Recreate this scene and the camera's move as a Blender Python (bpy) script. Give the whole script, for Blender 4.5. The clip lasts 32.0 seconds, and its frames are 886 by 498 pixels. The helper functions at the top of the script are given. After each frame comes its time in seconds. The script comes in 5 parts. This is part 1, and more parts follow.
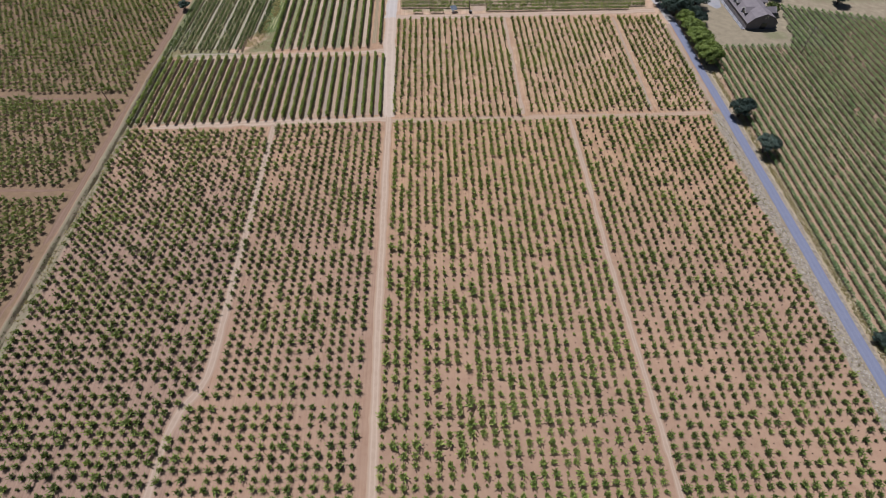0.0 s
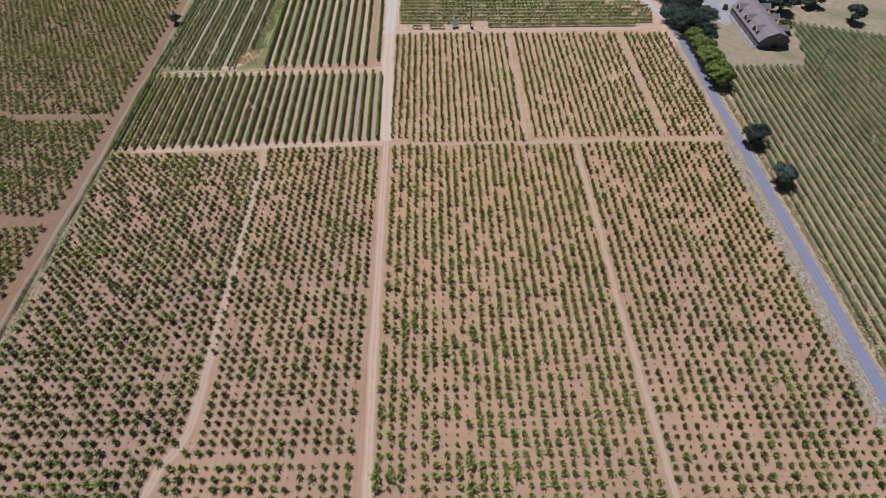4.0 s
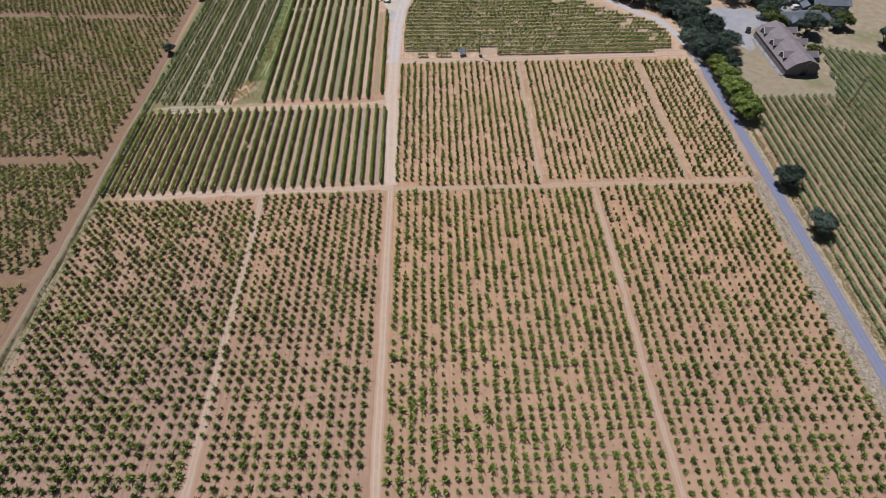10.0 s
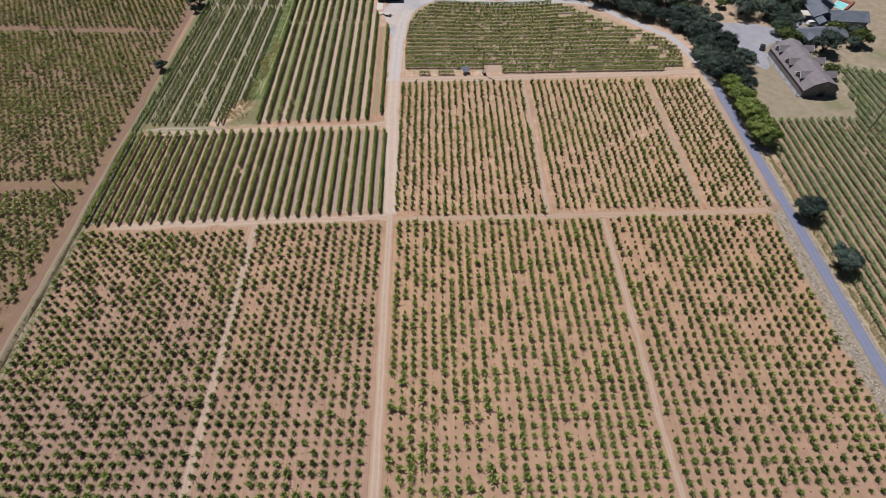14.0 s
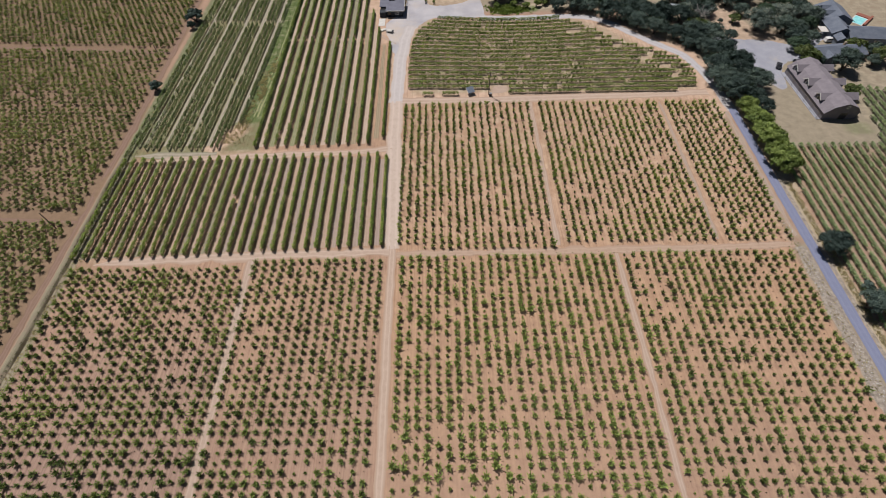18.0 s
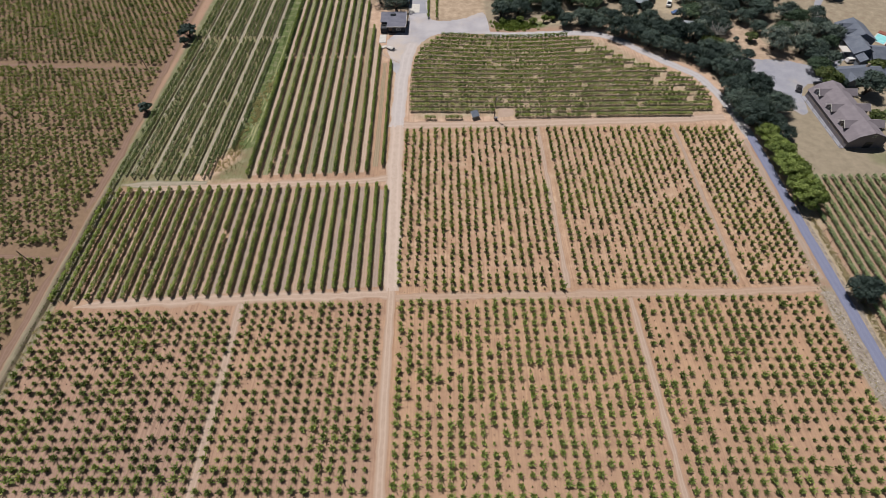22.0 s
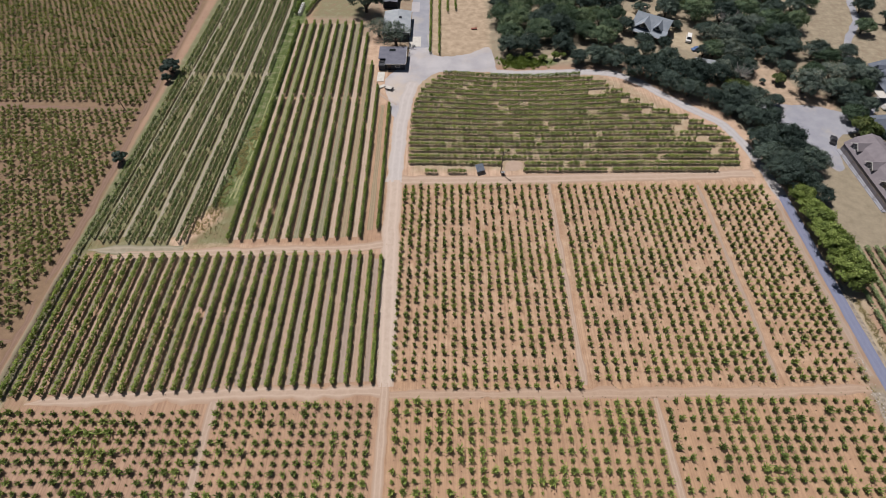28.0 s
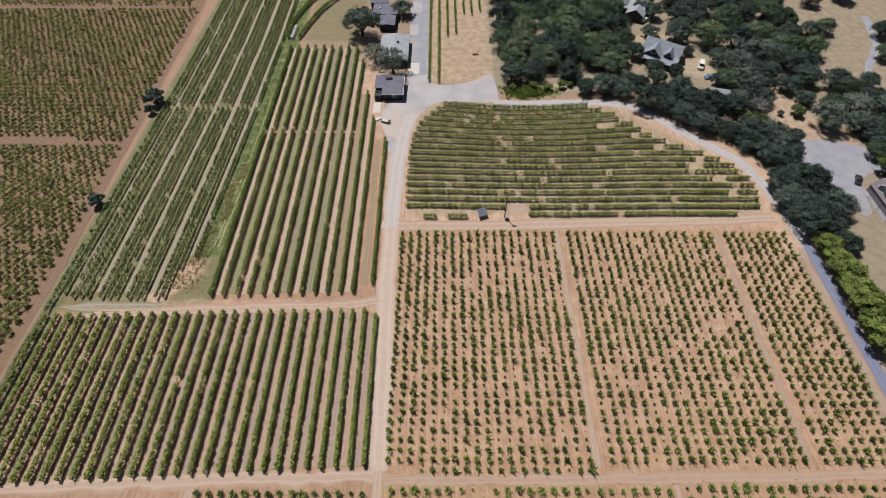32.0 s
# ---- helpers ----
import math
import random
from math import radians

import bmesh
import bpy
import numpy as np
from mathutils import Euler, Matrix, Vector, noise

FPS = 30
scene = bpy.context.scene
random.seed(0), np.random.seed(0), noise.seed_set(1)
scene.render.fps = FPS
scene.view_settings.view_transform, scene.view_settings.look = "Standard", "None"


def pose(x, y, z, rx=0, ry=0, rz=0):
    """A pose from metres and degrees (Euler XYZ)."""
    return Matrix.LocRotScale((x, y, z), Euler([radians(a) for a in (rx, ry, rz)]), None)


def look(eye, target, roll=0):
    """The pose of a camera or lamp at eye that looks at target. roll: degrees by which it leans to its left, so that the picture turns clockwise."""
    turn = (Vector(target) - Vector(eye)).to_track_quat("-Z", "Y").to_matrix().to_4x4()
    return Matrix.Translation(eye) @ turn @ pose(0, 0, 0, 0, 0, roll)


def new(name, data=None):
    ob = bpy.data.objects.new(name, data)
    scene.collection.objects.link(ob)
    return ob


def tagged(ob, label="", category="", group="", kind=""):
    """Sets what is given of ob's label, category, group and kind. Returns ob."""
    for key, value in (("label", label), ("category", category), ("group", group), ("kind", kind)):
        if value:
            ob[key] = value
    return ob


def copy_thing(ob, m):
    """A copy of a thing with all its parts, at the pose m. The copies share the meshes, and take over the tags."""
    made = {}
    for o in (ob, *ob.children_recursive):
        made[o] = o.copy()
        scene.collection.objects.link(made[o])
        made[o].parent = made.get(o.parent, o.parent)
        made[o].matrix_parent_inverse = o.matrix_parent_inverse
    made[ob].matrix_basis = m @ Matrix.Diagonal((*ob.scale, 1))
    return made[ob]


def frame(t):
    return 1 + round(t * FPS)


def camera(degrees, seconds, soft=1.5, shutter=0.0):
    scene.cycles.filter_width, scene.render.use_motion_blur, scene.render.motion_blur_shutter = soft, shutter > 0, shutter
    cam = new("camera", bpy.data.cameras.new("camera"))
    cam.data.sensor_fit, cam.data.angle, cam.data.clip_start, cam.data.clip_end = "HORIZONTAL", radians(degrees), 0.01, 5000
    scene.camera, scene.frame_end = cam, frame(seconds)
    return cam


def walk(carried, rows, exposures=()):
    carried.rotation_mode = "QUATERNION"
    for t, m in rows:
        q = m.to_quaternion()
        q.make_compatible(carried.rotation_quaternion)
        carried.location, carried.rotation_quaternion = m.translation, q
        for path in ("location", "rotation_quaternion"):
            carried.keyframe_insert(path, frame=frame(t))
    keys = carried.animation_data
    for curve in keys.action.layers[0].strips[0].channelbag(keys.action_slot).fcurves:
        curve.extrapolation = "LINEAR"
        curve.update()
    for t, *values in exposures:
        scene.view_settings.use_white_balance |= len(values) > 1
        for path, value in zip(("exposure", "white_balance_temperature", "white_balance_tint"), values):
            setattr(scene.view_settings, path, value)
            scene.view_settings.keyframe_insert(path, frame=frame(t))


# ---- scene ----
cam = camera(88.0, 32.0, 0.6)
METRES, EYE, TILT, LEAN, TURN = 112.67, 104.0, 0.0, 0.0, -1.7
ROWS = [
    (0.0, 0.0, 0.0, 0.0, 0.2, -54.56, -0.14),
    (0.5, -0.0001, 0.0142, 0.0006, 0.23, -54.59, -0.23),
    (1.0, 0.0008, 0.027, 0.0003, 0.29, -54.55, -0.29),
    (1.5, 0.0011, 0.0405, 0.0004, 0.32, -54.54, -0.34),
    (2.0, 0.001, 0.054, 0.0006, 0.34, -54.55, -0.38),
    (2.5, 0.0008, 0.0679, 0.0013, 0.35, -54.57, -0.4),
    (3.0, 0.0006, 0.0819, 0.0019, 0.38, -54.59, -0.43),
    (3.5, -0.0, 0.0957, 0.0023, 0.4, -54.61, -0.45),
    (5.5, -0.0049, 0.1504, 0.0054, 0.43, -54.58, -0.28),
    (6.0, -0.0055, 0.1644, 0.0064, 0.45, -54.58, -0.25),
    (6.5, -0.0063, 0.1777, 0.0066, 0.46, -54.56, -0.26),
    (7.0, -0.0071, 0.1916, 0.0068, 0.48, -54.55, -0.21),
    (7.5, -0.0085, 0.2054, 0.0069, 0.47, -54.53, -0.13),
    (8.0, -0.0098, 0.2193, 0.0075, 0.47, -54.51, -0.06),
    (8.5, -0.011, 0.2335, 0.0082, 0.48, -54.5, 0.02),
    (9.0, -0.0124, 0.2473, 0.0088, 0.49, -54.5, 0.06),
    (9.5, -0.0135, 0.2612, 0.0093, 0.51, -54.47, 0.1),
    (10.0, -0.0144, 0.2751, 0.0094, 0.53, -54.46, 0.14),
    (10.5, -0.0154, 0.2888, 0.0093, 0.54, -54.45, 0.17),
    (11.0, -0.0162, 0.3023, 0.0087, 0.57, -54.44, 0.2),
    (11.5, -0.0169, 0.3154, 0.0082, 0.59, -54.43, 0.21),
    (12.0, -0.0172, 0.3288, 0.0079, 0.63, -54.41, 0.19),
    (12.5, -0.0177, 0.3419, 0.0077, 0.68, -54.39, 0.17),
    (13.0, -0.0184, 0.3549, 0.0076, 0.7, -54.39, 0.18),
    (13.5, -0.0185, 0.3683, 0.008, 0.75, -54.38, 0.13),
    (14.0, -0.0185, 0.3815, 0.008, 0.79, -54.39, 0.06),
    (14.5, -0.0188, 0.3946, 0.0079, 0.82, -54.41, 0.04),
    (16.5, -0.023, 0.4477, 0.0112, 0.91, -54.38, 0.16),
    (17.0, -0.0245, 0.461, 0.0125, 0.93, -54.36, 0.22),
    (17.5, -0.0257, 0.4742, 0.0136, 0.96, -54.35, 0.25),
    (18.0, -0.0265, 0.4874, 0.0143, 0.98, -54.35, 0.26),
    (18.5, -0.0269, 0.5015, 0.015, 1.01, -54.38, 0.29),
    (19.0, -0.0275, 0.5151, 0.0147, 1.05, -54.38, 0.25),
    (19.5, -0.0282, 0.5299, 0.0145, 1.1, -54.42, 0.22),
    (20.0, -0.0285, 0.545, 0.0144, 1.14, -54.43, 0.2),
    (20.5, -0.0287, 0.5609, 0.0147, 1.23, -54.45, 0.15),
    (21.0, -0.0297, 0.5777, 0.015, 1.28, -54.48, 0.15),
    (21.5, -0.0308, 0.5952, 0.0158, 1.32, -54.52, 0.17),
    (22.0, -0.0319, 0.613, 0.017, 1.35, -54.52, 0.19),
    (22.5, -0.0326, 0.6311, 0.0181, 1.4, -54.52, 0.17),
    (23.0, -0.0332, 0.6499, 0.0194, 1.45, -54.56, 0.14),
    (23.5, -0.0338, 0.667, 0.02, 1.49, -54.56, 0.12),
    (24.0, -0.0349, 0.6858, 0.0208, 1.5, -54.56, 0.14),
    (24.5, -0.0352, 0.7049, 0.0217, 1.55, -54.56, 0.12),
    (25.0, -0.036, 0.7241, 0.0221, 1.57, -54.55, 0.11),
    (25.5, -0.0366, 0.743, 0.0225, 1.6, -54.54, 0.1),
    (27.5, -0.0381, 0.8197, 0.024, 1.81, -54.47, -0.04),
    (28.0, -0.0389, 0.8392, 0.0247, 1.83, -54.45, -0.06),
    (28.5, -0.0389, 0.8589, 0.0256, 1.88, -54.47, -0.11),
    (29.0, -0.0387, 0.8779, 0.0259, 1.92, -54.47, -0.2),
    (29.5, -0.0393, 0.8977, 0.0265, 1.91, -54.46, -0.21),
    (30.0, -0.0403, 0.9175, 0.0271, 1.88, -54.44, -0.18),
    (30.5, -0.0413, 0.9374, 0.0282, 1.86, -54.42, -0.15),
    (31.0, -0.0423, 0.9575, 0.0294, 1.84, -54.41, -0.12),
    (31.5, -0.0428, 0.9776, 0.0306, 1.84, -54.41, -0.12),
    (32.0, -0.0436, 0.9976, 0.0313, 1.82, -54.39, -0.09),
]
walk(cam, [(t, pose(0, 0, EYE, TILT, LEAN, TURN) @ pose(METRES * x, METRES * y, METRES * z, 90 + pitch, roll, yaw)) for t, x, y, z, yaw, pitch, roll in ROWS],
     [(0, -0.04, 6060, 11.5), (9, -0.03, 6250, 12), (18, -0.03, 6420, 12), (26, -0.02, 6520, 12), (32, -0.02, 6520, 12)])

# ---- daylight ----
SUN_EL, SUN_DIR = 63.5, (-0.62, 0.78)
world = bpy.data.worlds.new("world")
scene.world = world
world.use_nodes = True
wn = world.node_tree.nodes
sky = wn.new("ShaderNodeTexSky")
sky.sky_type = 'NISHITA'
sky.sun_disc = False
sky.sun_elevation = radians(SUN_EL)
sky.sun_rotation = math.atan2(SUN_DIR[0], SUN_DIR[1])
world.node_tree.links.new(sky.outputs[0], wn["Background"].inputs[0])
wn["Background"].inputs[1].default_value = 0.027
sun = new("sun", bpy.data.lights.new("sun", 'SUN'))
sun.data.energy = 4.45
sun.data.angle = radians(0.55)
sun.data.color = (1.0, 0.95, 0.88)
ce = math.cos(radians(SUN_EL)) / math.hypot(*SUN_DIR)
sun.matrix_world = look((SUN_DIR[0] * ce * 300, SUN_DIR[1] * ce * 300 + 150, math.sin(radians(SUN_EL)) * 300), (0, 150, 0))


# ---- materials ----
def nodes_of(name, rough=0.9, spec=0.3, metal=0.0):
    m = bpy.data.materials.new(name)
    m.use_nodes = True
    p = m.node_tree.nodes["Principled BSDF"]
    p.inputs["Roughness"].default_value = rough
    p.inputs["Specular IOR Level"].default_value = spec
    p.inputs["Metallic"].default_value = metal
    return m, m.node_tree.nodes, m.node_tree.links, p


def noise_tex(n, l, coord, scale, detail=4.0, rough=0.6, stretch=None):
    if stretch:
        mp = n.new("ShaderNodeMapping")
        mp.inputs["Scale"].default_value = stretch
        l.new(coord, mp.inputs["Vector"])
        coord = mp.outputs[0]
    t = n.new("ShaderNodeTexNoise")
    t.inputs["Scale"].default_value, t.inputs["Detail"].default_value, t.inputs["Roughness"].default_value = scale, detail, rough
    l.new(coord, t.inputs["Vector"])
    return t.outputs["Fac"]


def ramp(n, l, fac, stops):
    r = n.new("ShaderNodeValToRGB")
    e = r.color_ramp.elements
    while len(e) < len(stops):
        e.new(0.5)
    for el, (pos, col) in zip(e, stops):
        el.position = pos
        el.color = (*col, 1) if len(col) == 3 else col
    l.new(fac, r.inputs[0])
    return r.outputs[0]


def mix(n, l, fac, a, b, kind='MIX'):
    x = n.new("ShaderNodeMix")
    x.data_type, x.blend_type = 'RGBA', kind
    for sock, v in ((x.inputs[0], fac), (x.inputs[6], a), (x.inputs[7], b)):
        if isinstance(v, (int, float)):
            sock.default_value = v
        elif isinstance(v, tuple):
            sock.default_value = (*v, 1)
        else:
            l.new(v, sock)
    return x.outputs[2]


def math_node(n, l, op, a, b=0.0, clamp=False):
    x = n.new("ShaderNodeMath")
    x.operation, x.use_clamp = op, clamp
    for sock, v in ((x.inputs[0], a), (x.inputs[1], b)):
        if isinstance(v, (int, float)):
            sock.default_value = v
        else:
            l.new(v, sock)
    return x.outputs[0]


def add_bump(n, l, p, height, strength, dist):
    b = n.new("ShaderNodeBump")
    b.inputs["Strength"].default_value, b.inputs["Distance"].default_value = strength, dist
    l.new(height, b.inputs["Height"])
    l.new(b.outputs[0], p.inputs["Normal"])


def attr(n, name):
    a = n.new("ShaderNodeAttribute")
    a.attribute_name = name
    return a.outputs["Fac"]


def place(n):
    return n.new("ShaderNodeNewGeometry").outputs["Position"]


def surface(name, a, b, scale=3.0, rough=0.85, fine=40.0, bump=0.3, dist=0.02, spec=0.3, metal=0.0, stretch=None, stain=None):
    """A two-scale surface: colours a to b in large patches, fine grain over it."""
    m, n, l, p = nodes_of(name, rough, spec, metal)
    pos = place(n)
    c = ramp(n, l, noise_tex(n, l, pos, scale, 5, 0.6, stretch), [(0.35, a), (0.65, b)])
    f = noise_tex(n, l, pos, fine, 3, 0.7, stretch)
    c = mix(n, l, 0.35, c, ramp(n, l, f, [(0.3, (0.55, 0.55, 0.55)), (0.7, (1.0, 1.0, 1.0))]), 'MULTIPLY')
    if stain:
        c = mix(n, l, ramp(n, l, noise_tex(n, l, pos, scale * 0.23, 6, 0.7), [(0.52, (0, 0, 0)), (0.68, (0.8, 0.8, 0.8))]), c, stain)
    l.new(c, p.inputs["Base Color"])
    add_bump(n, l, p, f, bump, dist)
    return m


def leaf_material(name, dark, light, yellow=None, thin=0.35, own=0.0, rough=0.6, spec=0.2):
    """Leaves: each plant has its tone, each leaf its own shade; light comes through them."""
    m, n, l, p = nodes_of(name, rough, spec)
    g = n.new("ShaderNodeNewGeometry")
    t = math_node(n, l, 'ADD', math_node(n, l, 'MULTIPLY', attr(n, "tone"), 0.65), math_node(n, l, 'MULTIPLY', g.outputs["Random Per Island"], 0.35))
    if own:
        t = math_node(n, l, 'ADD', t, math_node(n, l, 'MULTIPLY', math_node(n, l, 'SUBTRACT', n.new("ShaderNodeObjectInfo").outputs["Random"], 0.5), own))
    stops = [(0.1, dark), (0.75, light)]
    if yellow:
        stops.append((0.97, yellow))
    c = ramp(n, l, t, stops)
    l.new(c, p.inputs["Base Color"])
    tr = n.new("ShaderNodeBsdfTranslucent")
    l.new(mix(n, l, 1.0, c, (1.0, 1.0, 0.55), 'MULTIPLY'), tr.inputs[0])
    ms = n.new("ShaderNodeMixShader")
    ms.inputs[0].default_value = thin
    l.new(p.outputs[0], ms.inputs[1])
    l.new(tr.outputs[0], ms.inputs[2])
    l.new(ms.outputs[0], n["Material Output"].inputs[0])
    return m


def ground_material():
    m, n, l, p = nodes_of("soil", 0.95, 0.15)
    pos = place(n)
    big = noise_tex(n, l, pos, 0.018, 5, 0.55)
    mid = noise_tex(n, l, pos, 0.35, 6, 0.65)
    fine = noise_tex(n, l, pos, 5.0, 5, 0.75)
    furrow = noise_tex(n, l, pos, 1.9, 4, 0.65, (1.0, 0.03, 1.0))
    soil = ramp(n, l, big, [(0.38, (0.34, 0.232, 0.176)), (0.62, (0.405, 0.274, 0.202))])
    soil = mix(n, l, 0.5, soil, ramp(n, l, mid, [(0.3, (0.80, 0.70, 0.66)), (0.5, (0.98, 0.95, 0.93)), (0.7, (1.12, 1.10, 1.08))]), 'MULTIPLY')
    red = ramp(n, l, mid, [(0.3, (0.195, 0.135, 0.09)), (0.7, (0.27, 0.185, 0.125))])
    straw = ramp(n, l, mid, [(0.3, (0.315, 0.258, 0.182)), (0.5, (0.38, 0.318, 0.232)), (0.72, (0.455, 0.385, 0.288))])
    dry = ramp(n, l, mid, [(0.3, (0.232, 0.2, 0.148)), (0.7, (0.335, 0.285, 0.215))])
    green = ramp(n, l, mid, [(0.3, (0.075, 0.108, 0.036)), (0.5, (0.118, 0.155, 0.058)), (0.66, (0.25, 0.245, 0.155))])
    mauve = ramp(n, l, mid, [(0.3, (0.265, 0.184, 0.148)), (0.7, (0.36, 0.25, 0.2))])
    warm = ramp(n, l, mid, [(0.3, (0.36, 0.232, 0.155)), (0.7, (0.455, 0.302, 0.202))])
    pale = ramp(n, l, mid, [(0.3, (0.45, 0.31, 0.228)), (0.7, (0.545, 0.405, 0.31))])
    edge = math_node(n, l, 'ADD', math_node(n, l, 'MULTIPLY', mid, 0.6), math_node(n, l, 'MULTIPLY', fine, 0.4))
    c = soil
    for nm, col in (("warm", warm), ("mauve", mauve), ("red", red), ("dry", dry), ("straw", straw), ("green", green), ("pale", pale)):
        f = math_node(n, l, 'ADD', attr(n, nm), math_node(n, l, 'MULTIPLY', math_node(n, l, 'SUBTRACT', edge, 0.5), 1.3))
        f = ramp(n, l, f, [(0.25, (0, 0, 0)), (0.80, (1, 1, 1))])
        c = mix(n, l, f, c, col)
    tilled = math_node(n, l, 'ADD', attr(n, "warm"), attr(n, "mauve"), True)
    c = mix(n, l, tilled, c, ramp(n, l, furrow, [(0.34, (0.78, 0.75, 0.75)), (0.5, (0.98, 0.97, 0.97)), (0.64, (1.13, 1.13, 1.13))]), 'MULTIPLY')
    c = mix(n, l, 0.4, c, ramp(n, l, fine, [(0.3, (0.68, 0.66, 0.66)), (0.7, (1.1, 1.1, 1.1))]), 'MULTIPLY')
    l.new(c, p.inputs["Base Color"])
    add_bump(n, l, p, math_node(n, l, 'ADD', fine, math_node(n, l, 'MULTIPLY', furrow, 0.8)), 0.6, 0.10)
    return m


def track_material(name, a, b, rut, weed, weed_at=0.62):
    """A dirt way: two smooth wheel lines, a rougher crown between them and weeds toward the rims."""
    m, n, l, p = nodes_of(name, 0.95, 0.15)
    pos = place(n)
    mid = noise_tex(n, l, pos, 0.6, 6, 0.65)
    fine = noise_tex(n, l, pos, 7.0, 4, 0.7)
    c = ramp(n, l, mid, [(0.3, a), (0.7, b)])
    ac = math_node(n, l, 'ABSOLUTE', attr(n, "across"))
    wob = math_node(n, l, 'ADD', ac, math_node(n, l, 'MULTIPLY', math_node(n, l, 'SUBTRACT', mid, 0.5), 0.35))
    c = mix(n, l, ramp(n, l, wob, [(0.2, (0, 0, 0)), (0.42, (0.75, 0.75, 0.75)), (0.62, (0, 0, 0))]), c, rut)
    c = mix(n, l, ramp(n, l, math_node(n, l, 'ADD', wob, math_node(n, l, 'MULTIPLY', math_node(n, l, 'SUBTRACT', fine, 0.5), 0.7)), [(weed_at, (0, 0, 0)), (min(1.0, weed_at + 0.35), (0.9, 0.9, 0.9))]), c, weed)
    c = mix(n, l, 0.35, c, ramp(n, l, fine, [(0.3, (0.72, 0.72, 0.72)), (0.7, (1.08, 1.08, 1.08))]), 'MULTIPLY')
    l.new(c, p.inputs["Base Color"])
    add_bump(n, l, p, fine, 0.5, 0.06)
    return m


M_SOIL = ground_material()
M_TRACK = track_material("track_dust", (0.395, 0.298, 0.238), (0.46, 0.352, 0.288), (0.505, 0.392, 0.322), (0.385, 0.27, 0.202), 0.58)
M_WIDE = track_material("wide_track_dust", (0.445, 0.355, 0.302), (0.52, 0.425, 0.37), (0.55, 0.45, 0.395), (0.42, 0.308, 0.24), 0.74)
M_WIDE_GRAVEL = track_material("gravelly_track", (0.43, 0.39, 0.385), (0.50, 0.46, 0.455), (0.52, 0.48, 0.475), (0.46, 0.39, 0.35), 0.8)
M_PATH = track_material("path_dust", (0.375, 0.282, 0.228), (0.43, 0.328, 0.268), (0.465, 0.362, 0.30), (0.365, 0.255, 0.195), 0.5)
M_FAINT = track_material("faint_path_dust", (0.325, 0.255, 0.21), (0.375, 0.295, 0.245), (0.40, 0.315, 0.262), (0.36, 0.25, 0.185), 0.45)
M_HEADLAND = track_material("headland_dust", (0.365, 0.262, 0.2), (0.425, 0.31, 0.24), (0.445, 0.33, 0.258), (0.37, 0.255, 0.19), 0.55)
M_RED = track_material("red_track_earth", (0.205, 0.135, 0.102), (0.245, 0.163, 0.126), (0.265, 0.18, 0.142), (0.2, 0.132, 0.096))
M_GRAVEL = surface("gravel", (0.37, 0.36, 0.395), (0.47, 0.455, 0.485), 0.12, 0.95, 9.0, 0.5, 0.03, 0.15, stain=(0.50, 0.42, 0.35))
M_UPROAD = track_material("gravel_road", (0.37, 0.36, 0.38), (0.45, 0.43, 0.45), (0.49, 0.47, 0.485), (0.46, 0.34, 0.26), 0.8)
M_ASPHALT = track_material("asphalt", (0.178, 0.196, 0.295), (0.205, 0.222, 0.325), (0.218, 0.235, 0.335), (0.19, 0.20, 0.27), 0.9)
M_DRIVE = surface("driveway_asphalt", (0.285, 0.292, 0.345), (0.345, 0.352, 0.405), 0.2, 0.9, 11.0, 0.3, 0.02, 0.25, stain=(0.40, 0.37, 0.34))
M_CONCRETE = surface("concrete", (0.52, 0.50, 0.48), (0.62, 0.60, 0.57), 0.8, 0.85, 12.0, 0.2, 0.01)
M_AISLE_TAN = track_material("aisle_bare", (0.385, 0.295, 0.238), (0.455, 0.355, 0.29), (0.48, 0.38, 0.312), (0.33, 0.25, 0.19), 0.7)
M_AISLE_GREY = track_material("aisle_mown", (0.25, 0.205, 0.14), (0.33, 0.262, 0.185), (0.36, 0.285, 0.205), (0.22, 0.195, 0.12), 0.6)
M_AISLE_GREEN = track_material("aisle_grass", (0.175, 0.195, 0.095), (0.275, 0.258, 0.165), (0.31, 0.28, 0.19), (0.155, 0.185, 0.08), 0.55)
M_AISLE_DUN = track_material("aisle_dun", (0.255, 0.23, 0.175), (0.35, 0.308, 0.245), (0.40, 0.35, 0.285), (0.19, 0.19, 0.12), 0.62)
M_AISLE_TILLED = track_material("aisle_tilled", (0.285, 0.222, 0.19), (0.355, 0.28, 0.242), (0.375, 0.295, 0.255), (0.31, 0.23, 0.185), 0.7)
M_AISLE_WEEDY = track_material("aisle_weeds", (0.20, 0.185, 0.125), (0.28, 0.235, 0.175), (0.30, 0.25, 0.19), (0.20, 0.175, 0.115), 0.7)
M_AISLE_ORANGE = track_material("aisle_red_soil", (0.33, 0.238, 0.188), (0.41, 0.302, 0.24), (0.43, 0.32, 0.255), (0.33, 0.238, 0.18), 0.7)
M_AISLE_MAUVE = track_material("aisle_grey_weeds", (0.195, 0.185, 0.125), (0.27, 0.25, 0.18), (0.31, 0.275, 0.205), (0.145, 0.165, 0.085), 0.6)
M_WHEELGRASS = surface("flattened_grass", (0.24, 0.25, 0.12), (0.36, 0.35, 0.20), 0.8, 0.95, 8.0, 0.4, 0.04, 0.15, stain=(0.18, 0.20, 0.09))
M_VINE = leaf_material("vine_leaf", (0.044, 0.072, 0.025), (0.28, 0.362, 0.108), (0.48, 0.525, 0.18), 0.38)
